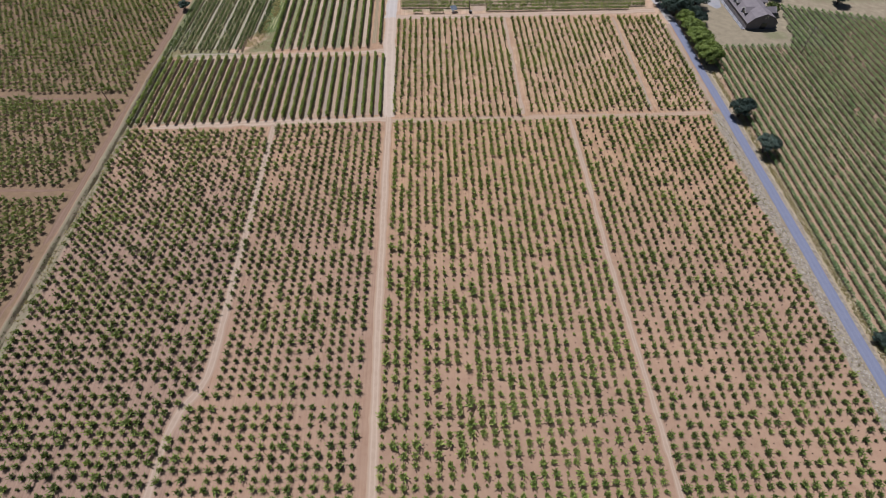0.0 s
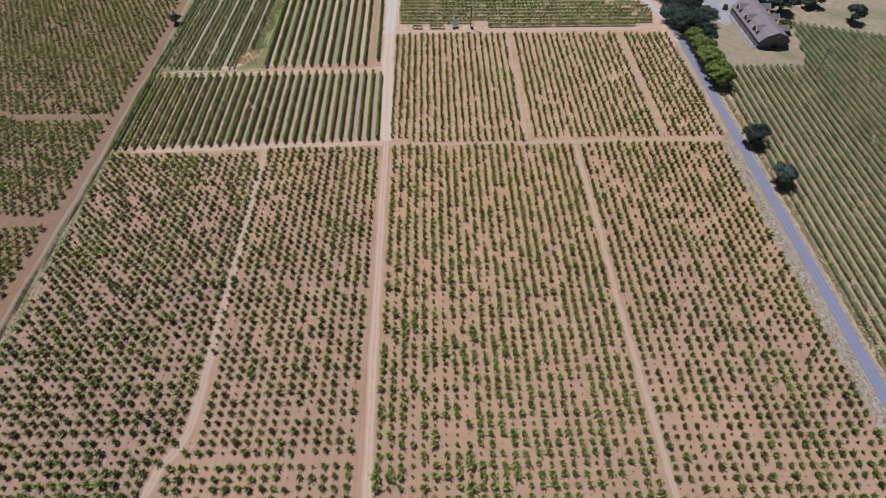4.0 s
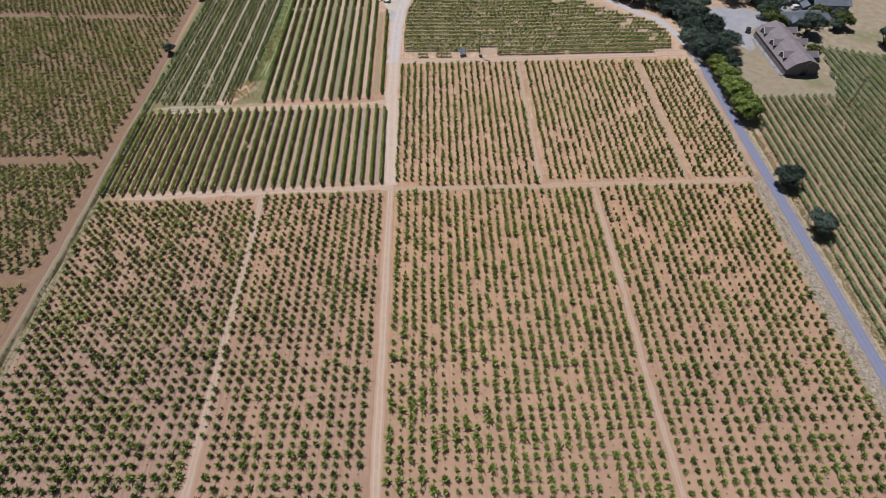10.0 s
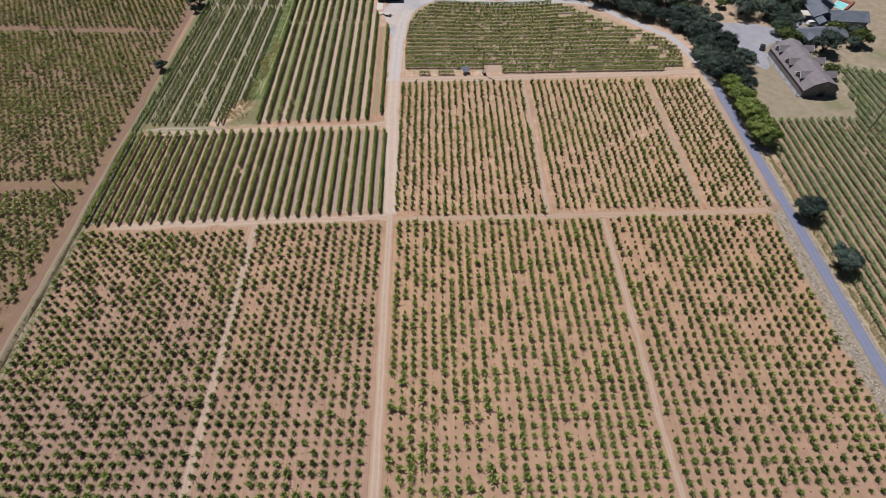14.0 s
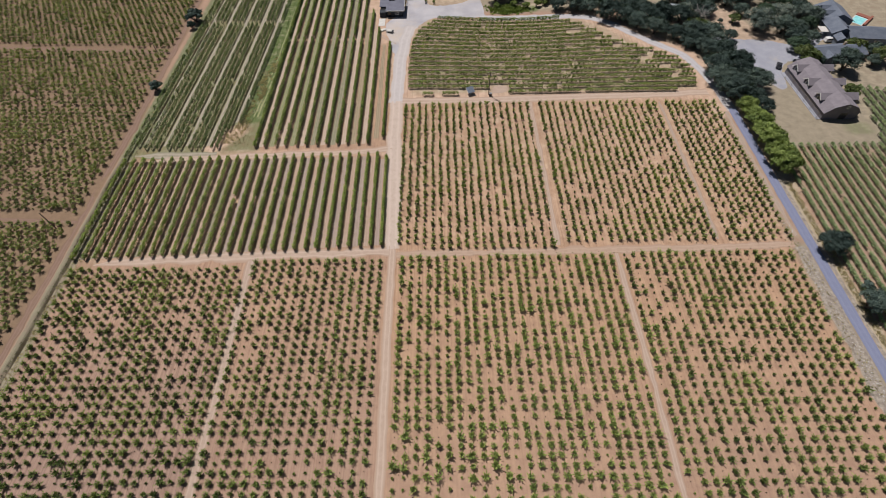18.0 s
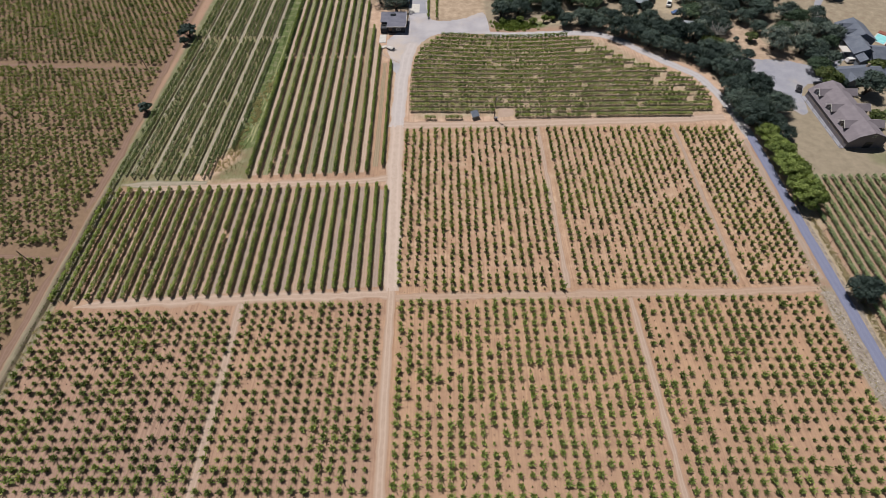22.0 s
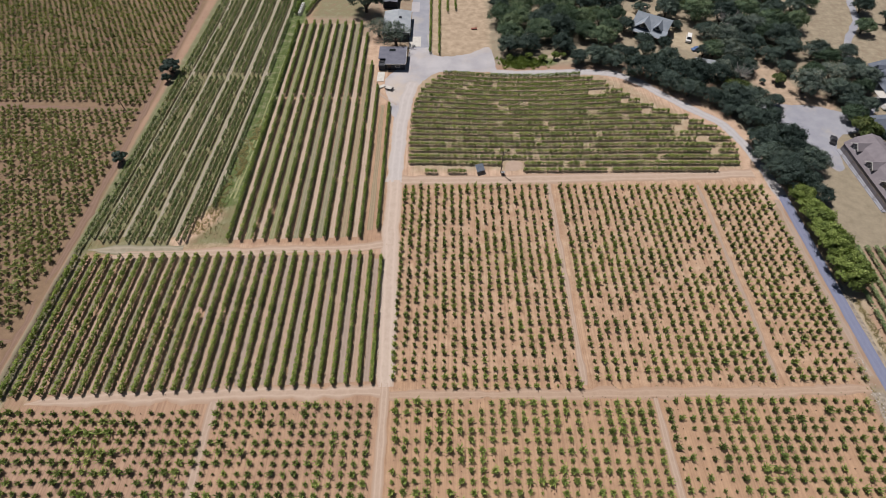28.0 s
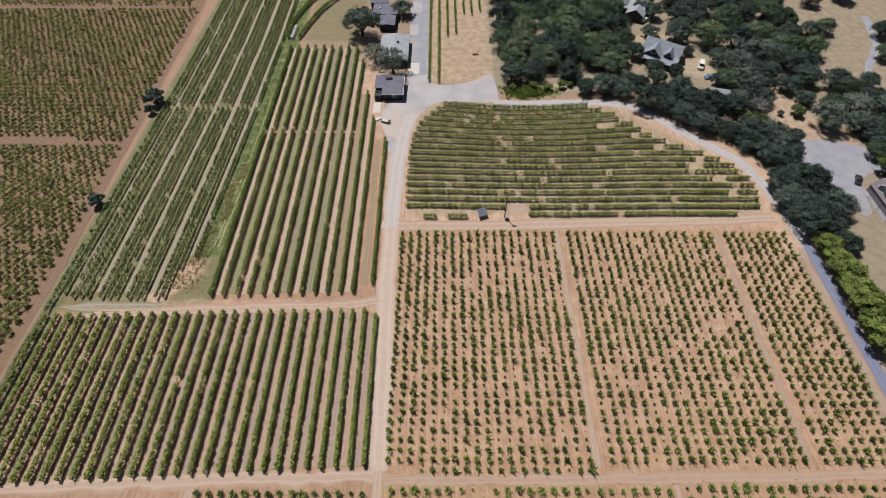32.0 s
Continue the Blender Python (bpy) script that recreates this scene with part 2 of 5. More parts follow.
M_VINE_DULL = leaf_material("vine_leaf_dull", (0.048, 0.072, 0.027), (0.225, 0.268, 0.092), (0.38, 0.40, 0.15), 0.34)
M_HEDGEROW = leaf_material("trellis_leaf", (0.055, 0.10, 0.025), (0.215, 0.295, 0.07), (0.38, 0.43, 0.12), 0.3)
M_HEDGEROW_DULL = leaf_material("trellis_leaf_dull", (0.045, 0.085, 0.035), (0.165, 0.235, 0.09), (0.34, 0.36, 0.15), 0.3)
M_FIELD = leaf_material("field_leaf", (0.095, 0.148, 0.078), (0.265, 0.36, 0.185), (0.44, 0.52, 0.31), 0.42)
M_OAK = leaf_material("oak_leaf", (0.037, 0.057, 0.052), (0.09, 0.128, 0.114), (0.155, 0.2, 0.168), 0.22, 0.6, 0.75, 0.1)
M_OAK_GREEN = leaf_material("green_oak_leaf", (0.044, 0.072, 0.05), (0.112, 0.168, 0.11), (0.2, 0.262, 0.158), 0.25, 0.7, 0.75, 0.1)
M_OLIVE = leaf_material("olive_leaf", (0.052, 0.08, 0.03), (0.14, 0.178, 0.064), (0.24, 0.26, 0.10), 0.3)
M_OAK_GREY = leaf_material("grey_oak_leaf", (0.052, 0.076, 0.068), (0.136, 0.176, 0.157), (0.23, 0.26, 0.216), 0.2, 0.5, 0.75, 0.1)
M_MAPLE = leaf_material("bright_leaf", (0.08, 0.12, 0.035), (0.25, 0.325, 0.092), (0.42, 0.49, 0.17), 0.32)
M_BARK = surface("bark", (0.06, 0.045, 0.035), (0.13, 0.10, 0.08), 2.0, 0.95, 14.0, 0.8, 0.04)
M_WOOD = surface("grey_wood", (0.12, 0.095, 0.075), (0.22, 0.185, 0.155), 1.5, 0.9, 20.0, 0.5, 0.02)
M_BARNROOF = surface("mauve_shingle", (0.195, 0.175, 0.20), (0.24, 0.216, 0.242), 0.5, 0.9, 6.0, 0.5, 0.04)
M_BARNWALL = surface("dark_brown_board", (0.16, 0.15, 0.168), (0.205, 0.192, 0.212), 0.8, 0.85, 9.0, 0.4, 0.02, stretch=(4, 4, 0.3))
M_SLATE = surface("slate_blue_shingle", (0.115, 0.135, 0.18), (0.16, 0.183, 0.23), 0.5, 0.9, 6.0, 0.5, 0.04)
M_GREYROOF = surface("grey_shingle", (0.135, 0.14, 0.185), (0.18, 0.185, 0.235), 0.5, 0.9, 6.0, 0.5, 0.04)
M_PALEROOF = surface("pale_metal_roof", (0.28, 0.31, 0.355), (0.36, 0.39, 0.43), 0.5, 0.5, 5.0, 0.3, 0.02, 0.5)
M_VILLAROOF = surface("weathered_grey_shingle", (0.225, 0.262, 0.315), (0.285, 0.322, 0.38), 0.5, 0.8, 6.0, 0.5, 0.04)
M_DARKWALL = surface("charcoal_board", (0.035, 0.04, 0.05), (0.06, 0.065, 0.078), 0.8, 0.8, 9.0, 0.3, 0.02)
M_TANWALL = surface("tan_stucco", (0.33, 0.26, 0.20), (0.40, 0.32, 0.25), 0.8, 0.9, 9.0, 0.3, 0.02)
M_BLUEWALL = surface("blue_grey_board", (0.14, 0.17, 0.22), (0.19, 0.22, 0.27), 0.8, 0.85, 9.0, 0.3, 0.02)
M_WHITE = surface("white_paint", (0.72, 0.72, 0.70), (0.82, 0.82, 0.80), 1.0, 0.5, 20.0, 0.1, 0.005, 0.4)
M_CARWHITE = surface("white_car_paint", (0.76, 0.77, 0.78), (0.82, 0.82, 0.83), 1.0, 0.25, 20.0, 0.02, 0.002, 0.6)
M_CARBLUE = surface("blue_car_paint", (0.10, 0.17, 0.34), (0.13, 0.20, 0.38), 1.0, 0.25, 20.0, 0.02, 0.002, 0.6)
M_CARDARK = surface("dark_car_paint", (0.03, 0.03, 0.035), (0.05, 0.05, 0.055), 1.0, 0.25, 20.0, 0.02, 0.002, 0.6)
M_RUBBER = surface("rubber", (0.02, 0.02, 0.02), (0.035, 0.035, 0.035), 3.0, 0.8)
M_STEEL = surface("steel", (0.42, 0.43, 0.44), (0.55, 0.55, 0.56), 3.0, 0.4, 30.0, 0.1, 0.005, 0.5, 0.9)
M_TEAL = surface("pale_teal_metal", (0.42, 0.60, 0.58), (0.52, 0.68, 0.66), 0.9, 0.5, 9.0, 0.2, 0.01)
M_REDWOOD = surface("red_deck", (0.24, 0.09, 0.065), (0.31, 0.125, 0.095), 0.8, 0.8, 9.0, 0.3, 0.01)
M_GLASS, gn, gl, gp = nodes_of("window_glass", 0.06, 0.8)
gp.inputs["Base Color"].default_value = (0.02, 0.025, 0.03, 1)
M_PANEL, gn, gl, gp = nodes_of("solar_cells", 0.16, 0.7)
# dark cells lightened: the sky's reflection is put into the base colour
gl.new(ramp(gn, gl, noise_tex(gn, gl, place(gn), 1.5, 2), [(0.4, (0.13, 0.155, 0.20)), (0.6, (0.17, 0.195, 0.24))]), gp.inputs["Base Color"])
M_POOL, gn, gl, gp = nodes_of("pool_water", 0.06, 0.6)
gl.new(ramp(gn, gl, noise_tex(gn, gl, place(gn), 0.8, 3), [(0.35, (0.22, 0.62, 0.66)), (0.65, (0.34, 0.74, 0.76))]), gp.inputs["Base Color"])


# ---- mesh helpers ----
def obj(name, bm, material, smooth=False):
    me = bpy.data.meshes.new(name)
    bm.to_mesh(me)
    bm.free()
    me.materials.append(material)
    if smooth:
        me.polygons.foreach_set("use_smooth", [True] * len(me.polygons))
    return new(name, me)


def part(name, bm, material, parent, label="", smooth=False):
    ob = obj(name, bm, material, smooth)
    ob.parent = parent
    return tagged(ob, label)


def box(bm, x0, x1, y0, y1, z0, z1, bevel=0.0):
    r = bmesh.ops.create_cube(bm, size=1, matrix=Matrix.LocRotScale(((x0 + x1) / 2, (y0 + y1) / 2, (z0 + z1) / 2), None, (x1 - x0, y1 - y0, z1 - z0)))
    if bevel:
        es = list({e for v in r["verts"] for e in v.link_edges})
        bmesh.ops.bevel(bm, geom=es, offset=bevel, segments=2, affect='EDGES', profile=0.5)
    return bm


def boxed(*a, **k):
    return box(bmesh.new(), *a, **k)


def tube(bm, p0, p1, r0, r1, n=7):
    p0, p1 = Vector(p0), Vector(p1)
    q = (p1 - p0).to_track_quat('Z', 'Y')
    rings = []
    for p, r in ((p0, r0), (p1, r1)):
        rings.append([bm.verts.new(p + q @ Vector((r * math.cos(6.2832 * i / n), r * math.sin(6.2832 * i / n), 0))) for i in range(n)])
    for i in range(n):
        bm.faces.new((rings[0][i], rings[0][(i + 1) % n], rings[1][(i + 1) % n], rings[1][i]))
    bm.faces.new(rings[1])
    bm.faces.new(rings[0][::-1])
    return bm


def prism(bm, pts, axis, a, b):
    """A polygon in the plane across the axis ('x': y, z; 'y': x, z; 'z': x, y), drawn out from a to b."""
    def v(p, t):
        return {'x': (t, p[0], p[1]), 'y': (p[0], t, p[1]), 'z': (p[0], p[1], t)}[axis]
    lo = [bm.verts.new(v(p, a)) for p in pts]
    hi = [bm.verts.new(v(p, b)) for p in pts]
    k = len(pts)
    fs = [bm.faces.new(lo[::-1]), bm.faces.new(hi)]
    for i in range(k):
        fs.append(bm.faces.new((lo[i], lo[(i + 1) % k], hi[(i + 1) % k], hi[i])))
    bmesh.ops.recalc_face_normals(bm, faces=fs)
    return bm


def quads_mesh(name, quads, tone):
    """One mesh out of loose four-cornered leaves, each with its plant's tone."""
    k = len(quads)
    me = bpy.data.meshes.new(name)
    me.vertices.add(4 * k)
    me.vertices.foreach_set("co", np.asarray(quads, dtype=np.float32).ravel())
    me.loops.add(4 * k)
    me.loops.foreach_set("vertex_index", np.arange(4 * k, dtype=np.int32))
    me.polygons.add(k)
    me.polygons.foreach_set("loop_start", np.arange(0, 4 * k, 4, dtype=np.int32))
    me.update(calc_edges=True)
    a = me.attributes.new("tone", 'FLOAT', 'FACE')
    a.data.foreach_set("value", np.broadcast_to(np.asarray(tone, dtype=np.float32), (k,)).copy())
    return me


def mesh_ob(name, me, material, parent=None, label=""):
    if not me.materials:
        me.materials.append(material)
    ob = new(name, me)
    ob.parent = parent
    return tagged(ob, label)


def smooth_noise(x, y, scale, seed=0):
    """A soft random field between about -1 and 1."""
    r = np.random.RandomState(seed)
    out = 0.0
    for k in range(7):
        a, ph, f = r.rand() * 6.283, r.rand() * 6.283, (0.6 + 0.9 * r.rand()) / scale
        out = out + np.sin((x * math.cos(a) + y * math.sin(a)) * f * 6.283 + ph)
    return out / 3.2


def resample(pts, step):
    pts = np.array(pts, float)
    d = np.concatenate([[0], np.cumsum(np.hypot(*np.diff(pts, axis=0).T))])
    t = np.linspace(0, d[-1], max(2, int(d[-1] / step) + 1))
    p = np.stack([np.interp(t, d, pts[:, i]) for i in (0, 1)], 1)
    if len(pts) > 2:
        for _ in range(4):
            p[1:-1] = (p[:-2] + 2 * p[1:-1] + p[2:]) / 4
    return p


def strip(name, pts, width, material, z=0.03, wob=0.18, label="", category="track", seed=0, step=1.2, fade=False):
    """A way laid on the ground: uneven rims, two shallow wheel ruts."""
    p = resample(pts, step)
    d = np.gradient(p, axis=0)
    d /= np.linalg.norm(d, axis=1)[:, None]
    side = np.stack([d[:, 1], -d[:, 0]], 1)
    acr = np.array([-1.0, -0.7, -0.4, 0.0, 0.4, 0.7, 1.0])
    lift = np.array([-0.028, -0.004, -0.012, 0.0, -0.012, -0.004, -0.028])
    rng = np.random.RandomState(seed + 77)
    k = len(p)
    wl = np.interp(np.arange(k), np.arange(0, k + 3, 3), rng.randn(len(np.arange(0, k + 3, 3)))) * wob + rng.randn(k) * wob * 0.4
    wr = np.interp(np.arange(k), np.arange(0, k + 3, 3), rng.randn(len(np.arange(0, k + 3, 3)))) * wob + rng.randn(k) * wob * 0.4
    verts = []
    for j, a in enumerate(acr):
        w = width / 2 * a + np.where(a < 0, -wl, wr) * abs(a)
        if fade:
            w = w * np.clip(np.arange(k) * step / 7.0, 0.12, 1)
        verts.append(np.column_stack([p + side * w[:, None], np.full(k, z + lift[j])]))
    v = np.stack(verts, 1).reshape(-1, 3)
    m = len(acr)
    faces = [(i * m + j, i * m + j + 1, (i + 1) * m + j + 1, (i + 1) * m + j) for i in range(k - 1) for j in range(m - 1)]
    me = bpy.data.meshes.new(name)
    me.from_pydata(v.tolist(), [], faces)
    at = me.attributes.new("across", 'FLOAT', 'POINT')
    at.data.foreach_set("value", np.tile(acr, k).astype(np.float32))
    if me.polygons[0].normal.z < 0:
        me.flip_normals()
    return tagged(mesh_ob(name, me, material), label, category, kind="structure")


def patch(name, pts, material, z=0.02, wob=0.3, label="", category="yard", seed=0):
    """A flat area with an uneven rim."""
    loop = list(pts) + [pts[0]]
    p = resample(loop, 1.5)[:-1]
    p = p + np.random.RandomState(seed).randn(*p.shape) * wob * 0.5
    bm = bmesh.new()
    if sum(a[0] * b[1] - b[0] * a[1] for a, b in zip(p, np.roll(p, -1, 0))) < 0:
        p = p[::-1]
    f = bm.faces.new([bm.verts.new((x, y, z)) for x, y in p])
    bm.normal_update()
    bmesh.ops.triangulate(bm, faces=[f], ngon_method='EAR_CLIP')
    bm.normal_update()
    return tagged(obj(name, bm, material), label, category, kind="structure")


# ---- ground ----
def step_in(v, a, b, soft):
    return np.clip((v - a) / soft + 0.5, 0, 1) * np.clip((b - v) / soft + 0.5, 0, 1)


def ditch_x(y):
    return -105.6 + 0.35 * np.sin(y * 0.07) + 0.2 * np.sin(y * 0.31)


def near_line(x, y, pts, half, soft):
    p = np.array(pts, float)
    best = np.full(x.shape, 1e9)
    for a, b in zip(p[:-1], p[1:]):
        t = np.clip(((x - a[0]) * (b[0] - a[0]) + (y - a[1]) * (b[1] - a[1])) / ((b - a) ** 2).sum(), 0, 1)
        best = np.minimum(best, np.hypot(x - a[0] - t * (b[0] - a[0]), y - a[1] - t * (b[1] - a[1])))
    return np.clip((half - best) / soft + 0.5, 0, 1)


GRASSWAY = [(-69.0, 190), (-68.6, 198), (-67.8, 221), (-67.4, 250), (-67.4, 268), (-67.6, 295), (-67.5, 330)]


def build_ground():
    far = [300, 380, 520, 800, 1300, 2200]
    xs = np.unique(np.concatenate([np.arange(-240, 240.1, 2.0), np.arange(-108, -103.4, 0.2), far, [-f for f in far]]))
    ys = np.unique(np.concatenate([np.arange(-60, 420.1, 2.0), [-90, -150, -300, -700, -1500], [460, 520, 650, 900, 1400, 2200]]))
    X, Y = np.meshgrid(xs, ys)
    Z = -1.5 * np.exp(-((X - ditch_x(Y)) / 0.36) ** 2) * (0.7 + 0.3 * np.sin(Y * 0.45)) * ((Y > -40) & (Y < 170))
    Z += 0.28 * np.exp(-((X - ditch_x(Y) + 1.2) / 0.6) ** 2) * ((Y > -40) & (Y < 170))
    z = np.stack([X, Y, Z], 2).reshape(-1, 3)
    w, h = len(xs), len(ys)
    i = np.arange(w * h).reshape(h, w)
    quads = np.stack([i[:-1, :-1], i[:-1, 1:], i[1:, 1:], i[1:, :-1]], 2).reshape(-1, 4)
    me = bpy.data.meshes.new("ground")
    me.from_pydata(z.tolist(), [], quads.tolist())
    x, y = X.ravel(), Y.ravel()
    red = np.clip((-107.4 - np.clip(y - 190, 0, 200) * 0.035 - x) / 1.6 + 0.5, 0, 1)
    dry = np.maximum.reduce([
        step_in(x, 97.8, 102.5, 1.5) * ((y < 131) * 0.35 + 0.55),
        step_in(x, 112, 165, 3) * step_in(y, 171, 222, 3) * 0.9,
        step_in(x, -107.4, -102.4, 1.2) * 0.8,
        step_in(x, -106, -62, 2) * step_in(y, 171, 340, 3) * 0.5,
        step_in(x, 110, 400, 3) * (y < 200) * 0.4,
        step_in(x, -60, 20, 4) * step_in(y, 262, 420, 4) * 0.6,
        np.clip((y - 258) / 6, 0, 1) * (x > 16) * 0.8,
        (x > 103) * (y > 190) * 0.8])
    straw = np.maximum.reduce([
        step_in(x, -14, 99, 2) * step_in(y, 150, 199, 20) * 0.32,
        step_in(x, 104.6, 109.2, 1.2) * (y < 160) * 0.85,
        step_in(x, 98.4, 101.8, 0.8) * (y < 130) * 0.62,
        step_in(x, -13, 98, 2) * step_in(y, 200, 257, 3) * 0.66,
        step_in(x, 104, 112, 2) * step_in(y, 150, 195, 3) * 0.5,
        step_in(x, -9, 19, 3) * step_in(y, 268, 345, 4) * 0.6,
        step_in(x, 148, 230, 6) * step_in(y, 180, 420, 6) * 0.3,
        step_in(x, -60, -38, 4) * step_in(y, 297, 335, 4) * 0.2,
        near_line(x, y, [(80, 296), (90, 300), (97, 284), (106, 276)], 7, 3) * 0.9,
        near_line(x, y, [(124, 258), (127, 244)], 7, 3) * 0.2,
        near_line(x, y, [(26, 262), (50, 268)], 3, 2) * 0.8])
    green = np.maximum.reduce([
        near_line(x, y, GRASSWAY, 4.3, 2) * 1.0,
        step_in(x, -108, -62, 3) * step_in(y, 168, 345, 3) * 0.6,
        near_line(x, y, [(-105, 124), (-99, 128)], 3, 2) * 0.35,
        near_line(x, y, [(28, 263), (42, 264)], 2.5, 2) * 0.9,
        step_in(x, 138, 150, 6) * step_in(y, 176, 184, 4) * 0.5,
        step_in(x, 170, 215, 12) * step_in(y, 205, 217, 8) * 0.5,
        step_in(x, -62, -36, 4) * step_in(y, 297, 340, 4) * 0.5,
        step_in(x, -107.6, -102.4, 1.2) * 0.33])
    pale = np.maximum.reduce([
        near_line(x, y, [(-15.5, 205), (-17, 235), (-14, 262)], 5, 3) * 0.8,
        near_line(x, y, [(-14, 199), (100, 201)], 3.2, 2) * 0.75,
        near_line(x, y, [(-76, 170), (-15, 171)], 2.6, 2) * 0.55,
        near_line(x, y, [(-100, 128), (-15, 130), (98, 131)], 1.7, 2) * 0.4,
        near_line(x, y, [(102, 192), (100.8, 217), (97.9, 226), (89, 234), (80, 243), (74, 251), (65, 257)], 5.5, 3) * 0.8,
        near_line(x, y, [(124, 260), (126, 243), (136, 238)], 8, 3) * 0.55,
        near_line(x, y, [(104, 240), (110, 248), (106, 256)], 6, 3) * 0.15,
        near_line(x, y, [(-26, 240), (-29, 262), (-29, 280)], 4.5, 2) * 0.75,
        step_in(x, -9, 19, 3) * step_in(y, 268, 345, 4) * 0.4,
        near_line(x, y, [(-78, 174), (-71, 183)], 3.5, 3) * 0.75,
        step_in(x, -14, 99, 2) * step_in(y, 132, 197, 3) * 0.36,
        near_line(x, y, [(10, 200.6), (15, 200.9)], 1.8, 1) * 0.9,
        near_line(x, y, [(101, -60), (101, 130)], 1.2, 1) * 0.35])
    mauve = step_in(x, -107, -15, 4) * np.clip((165 - y) / 90, 0, 1) * np.where(x < -54, 0.72, 0.4)
    warm = step_in(x, -106, 99, 4) * np.clip((y - 30) / 80, 0, 1) * (y < 258) * np.where(x < -15, 0.55, 0.8)
    for nm, val in (("warm", warm), ("mauve", mauve), ("red", red), ("dry", dry), ("straw", straw), ("green", green), ("pale", pale)):
        a = me.attributes.new(nm, 'FLOAT', 'POINT')
        a.data.foreach_set("value", val.astype(np.float32))
    me.polygons.foreach_set("use_smooth", [True] * len(me.polygons))
    tagged(mesh_ob("ground", me, M_SOIL), "pinkish tan tilled vineyard soil with dry grass verges", "ground", kind="structure")


build_ground()

# ---- ways ----
strip("dirt_track", [(-13.2, -40), (-13.7, 13), (-14.6, 50), (-15.1, 96), (-15.3, 132)], 2.4, M_TRACK, 0.034, 0.12, "pale dusty vineyard track with two wheel lines", seed=1)
strip("dirt_track", [(-15.3, 131), (-16.3, 160), (-17.0, 180), (-17.2, 198)], 4.9, M_WIDE, 0.038, 0.2, "wide pale dusty track between vineyard blocks", seed=2)
strip("gravel_track", [(-17.2, 197.2), (-16.9, 222), (-15.6, 240), (-13.5, 250)], 5.2, M_WIDE_GRAVEL, 0.037, 0.25, "pale gravelly track leading to the yard", seed=29)
strip("dirt_path", [(-30, 262), (-30.0, 257), (-29.0, 250.7), (-26.7, 244), (-22.9, 239.7), (-18.5, 236)], 1.3, M_PATH, 0.028, 0.2, "curved pale path edging the yard", seed=30)
strip("dirt_track", [(-98, 126.6), (-94, 127.2), (-76, 128.4), (-55, 129.3), (-30, 129.7), (-16, 129.9)], 3.3, M_TRACK, 0.030, 0.35, "pale dusty cross track between vineyard blocks", seed=3, fade=True)
strip("dirt_track", [(-14, 129.2), (17, 129.3), (49, 129.7), (81, 130.3), (99, 131.0)], 2.7, M_HEADLAND, 0.026, 0.35, "faint dusty cross track between vineyard blocks", seed=4)
strip("dirt_track", [(-103, 170.3), (-90, 170.2), (-76, 170.6)], 3.4, M_AISLE_DUN, 0.026, 0.3, "grey dusty end of the cross track", seed=31, fade=True)
strip("dirt_track", [(-98, 167.8), (-80, 168.9), (-62, 169.7), (-44, 170.4), (-26, 171.2), (-16, 172.9)], 3.0, M_TRACK, 0.030, 0.3, "pale dusty cross track above the trellis rows", seed=5, fade=True)
strip("dirt_track", [(-15, 198), (10, 198), (35, 199), (69, 200), (99, 201.4)], 4.2, M_TRACK, 0.030, 0.25, "pale dusty cross track beside the solar pump", seed=6)
strip("dirt_path", [(47.6, -40), (48.6, 14), (48.2, 40), (47.6, 70), (48, 95), (47.8, 128.5)], 1.7, M_PATH, 0.026, 0.15, "narrow dusty path between vines", seed=7)
strip("dirt_path", [(32, 131.5), (32, 160), (31.9, 196.5)], 1.7, M_PATH, 0.026, 0.15, "narrow dusty path between vines", seed=8)
strip("dirt_path", [(77.9, 133), (78.5, 145), (78.7, 160), (79.2, 196)], 1.2, M_FAINT, 0.024, 0.2, "faint dusty path between vines", seed=9)
strip("dirt_path", [(-59, -40), (-58.9, 15), (-58.7, 26), (-57.6, 31.5), (-54.6, 35.2), (-53.2, 39), (-53.2, 50), (-53.8, 66), (-53.8, 90), (-54.3, 110), (-54.6, 128)], 2.5, M_PATH, 0.026, 0.15, "narrow dusty path bending between vines", seed=10)
strip("red_dirt_track", [(-108.6, -40), (-108.6, 95), (-108.4, 140), (-109, 180), (-109.8, 214), (-111, 246), (-112.2, 268), (-113.2, 290), (-115.5, 330), (-118, 400)], 2.2, M_RED, 0.030, 0.3, "reddish dirt track along the field edge", seed=11)
for i, (ya, yb, x0) in enumerate([(99.2, 98.6, -200), (146.5, 142.0, -210), (236.5, 231.7, -220), (325.7, 326.2, -240)]):
    strip("red_dirt_path", [(x0, ya + (ya - yb) * 0.6), (-150, (ya + yb) / 2 + 0.6), (-109.5 - max(0.0, yb - 190) * 0.03, yb)], 2.0 if i > 1 else 1.1, M_RED, 0.026, 0.2, "reddish dirt headland between vine blocks", seed=12 + i)
strip("asphalt_road", [(103.1, -60), (102.9, 47), (103.4, 82), (103.6, 115), (103.8, 130), (103.9, 154), (104.2, 175), (104.3, 192)], 3.1, M_ASPHALT, 0.040, 0.05, "narrow blue-grey asphalt lane beside the vineyard", "road", seed=20)
strip("gravel_road", [(104.3, 190.5), (103.4, 200), (102.2, 210), (100.5, 218), (97.5, 226), (89.0, 234.4), (80.5, 243), (74, 250.5), (66, 256), (55, 257.6), (40, 256.4), (26, 256.0), (17, 256.8)], 4.0, M_UPROAD, 0.036, 0.2, "grey gravel road curving round the vine block", "road", seed=21)
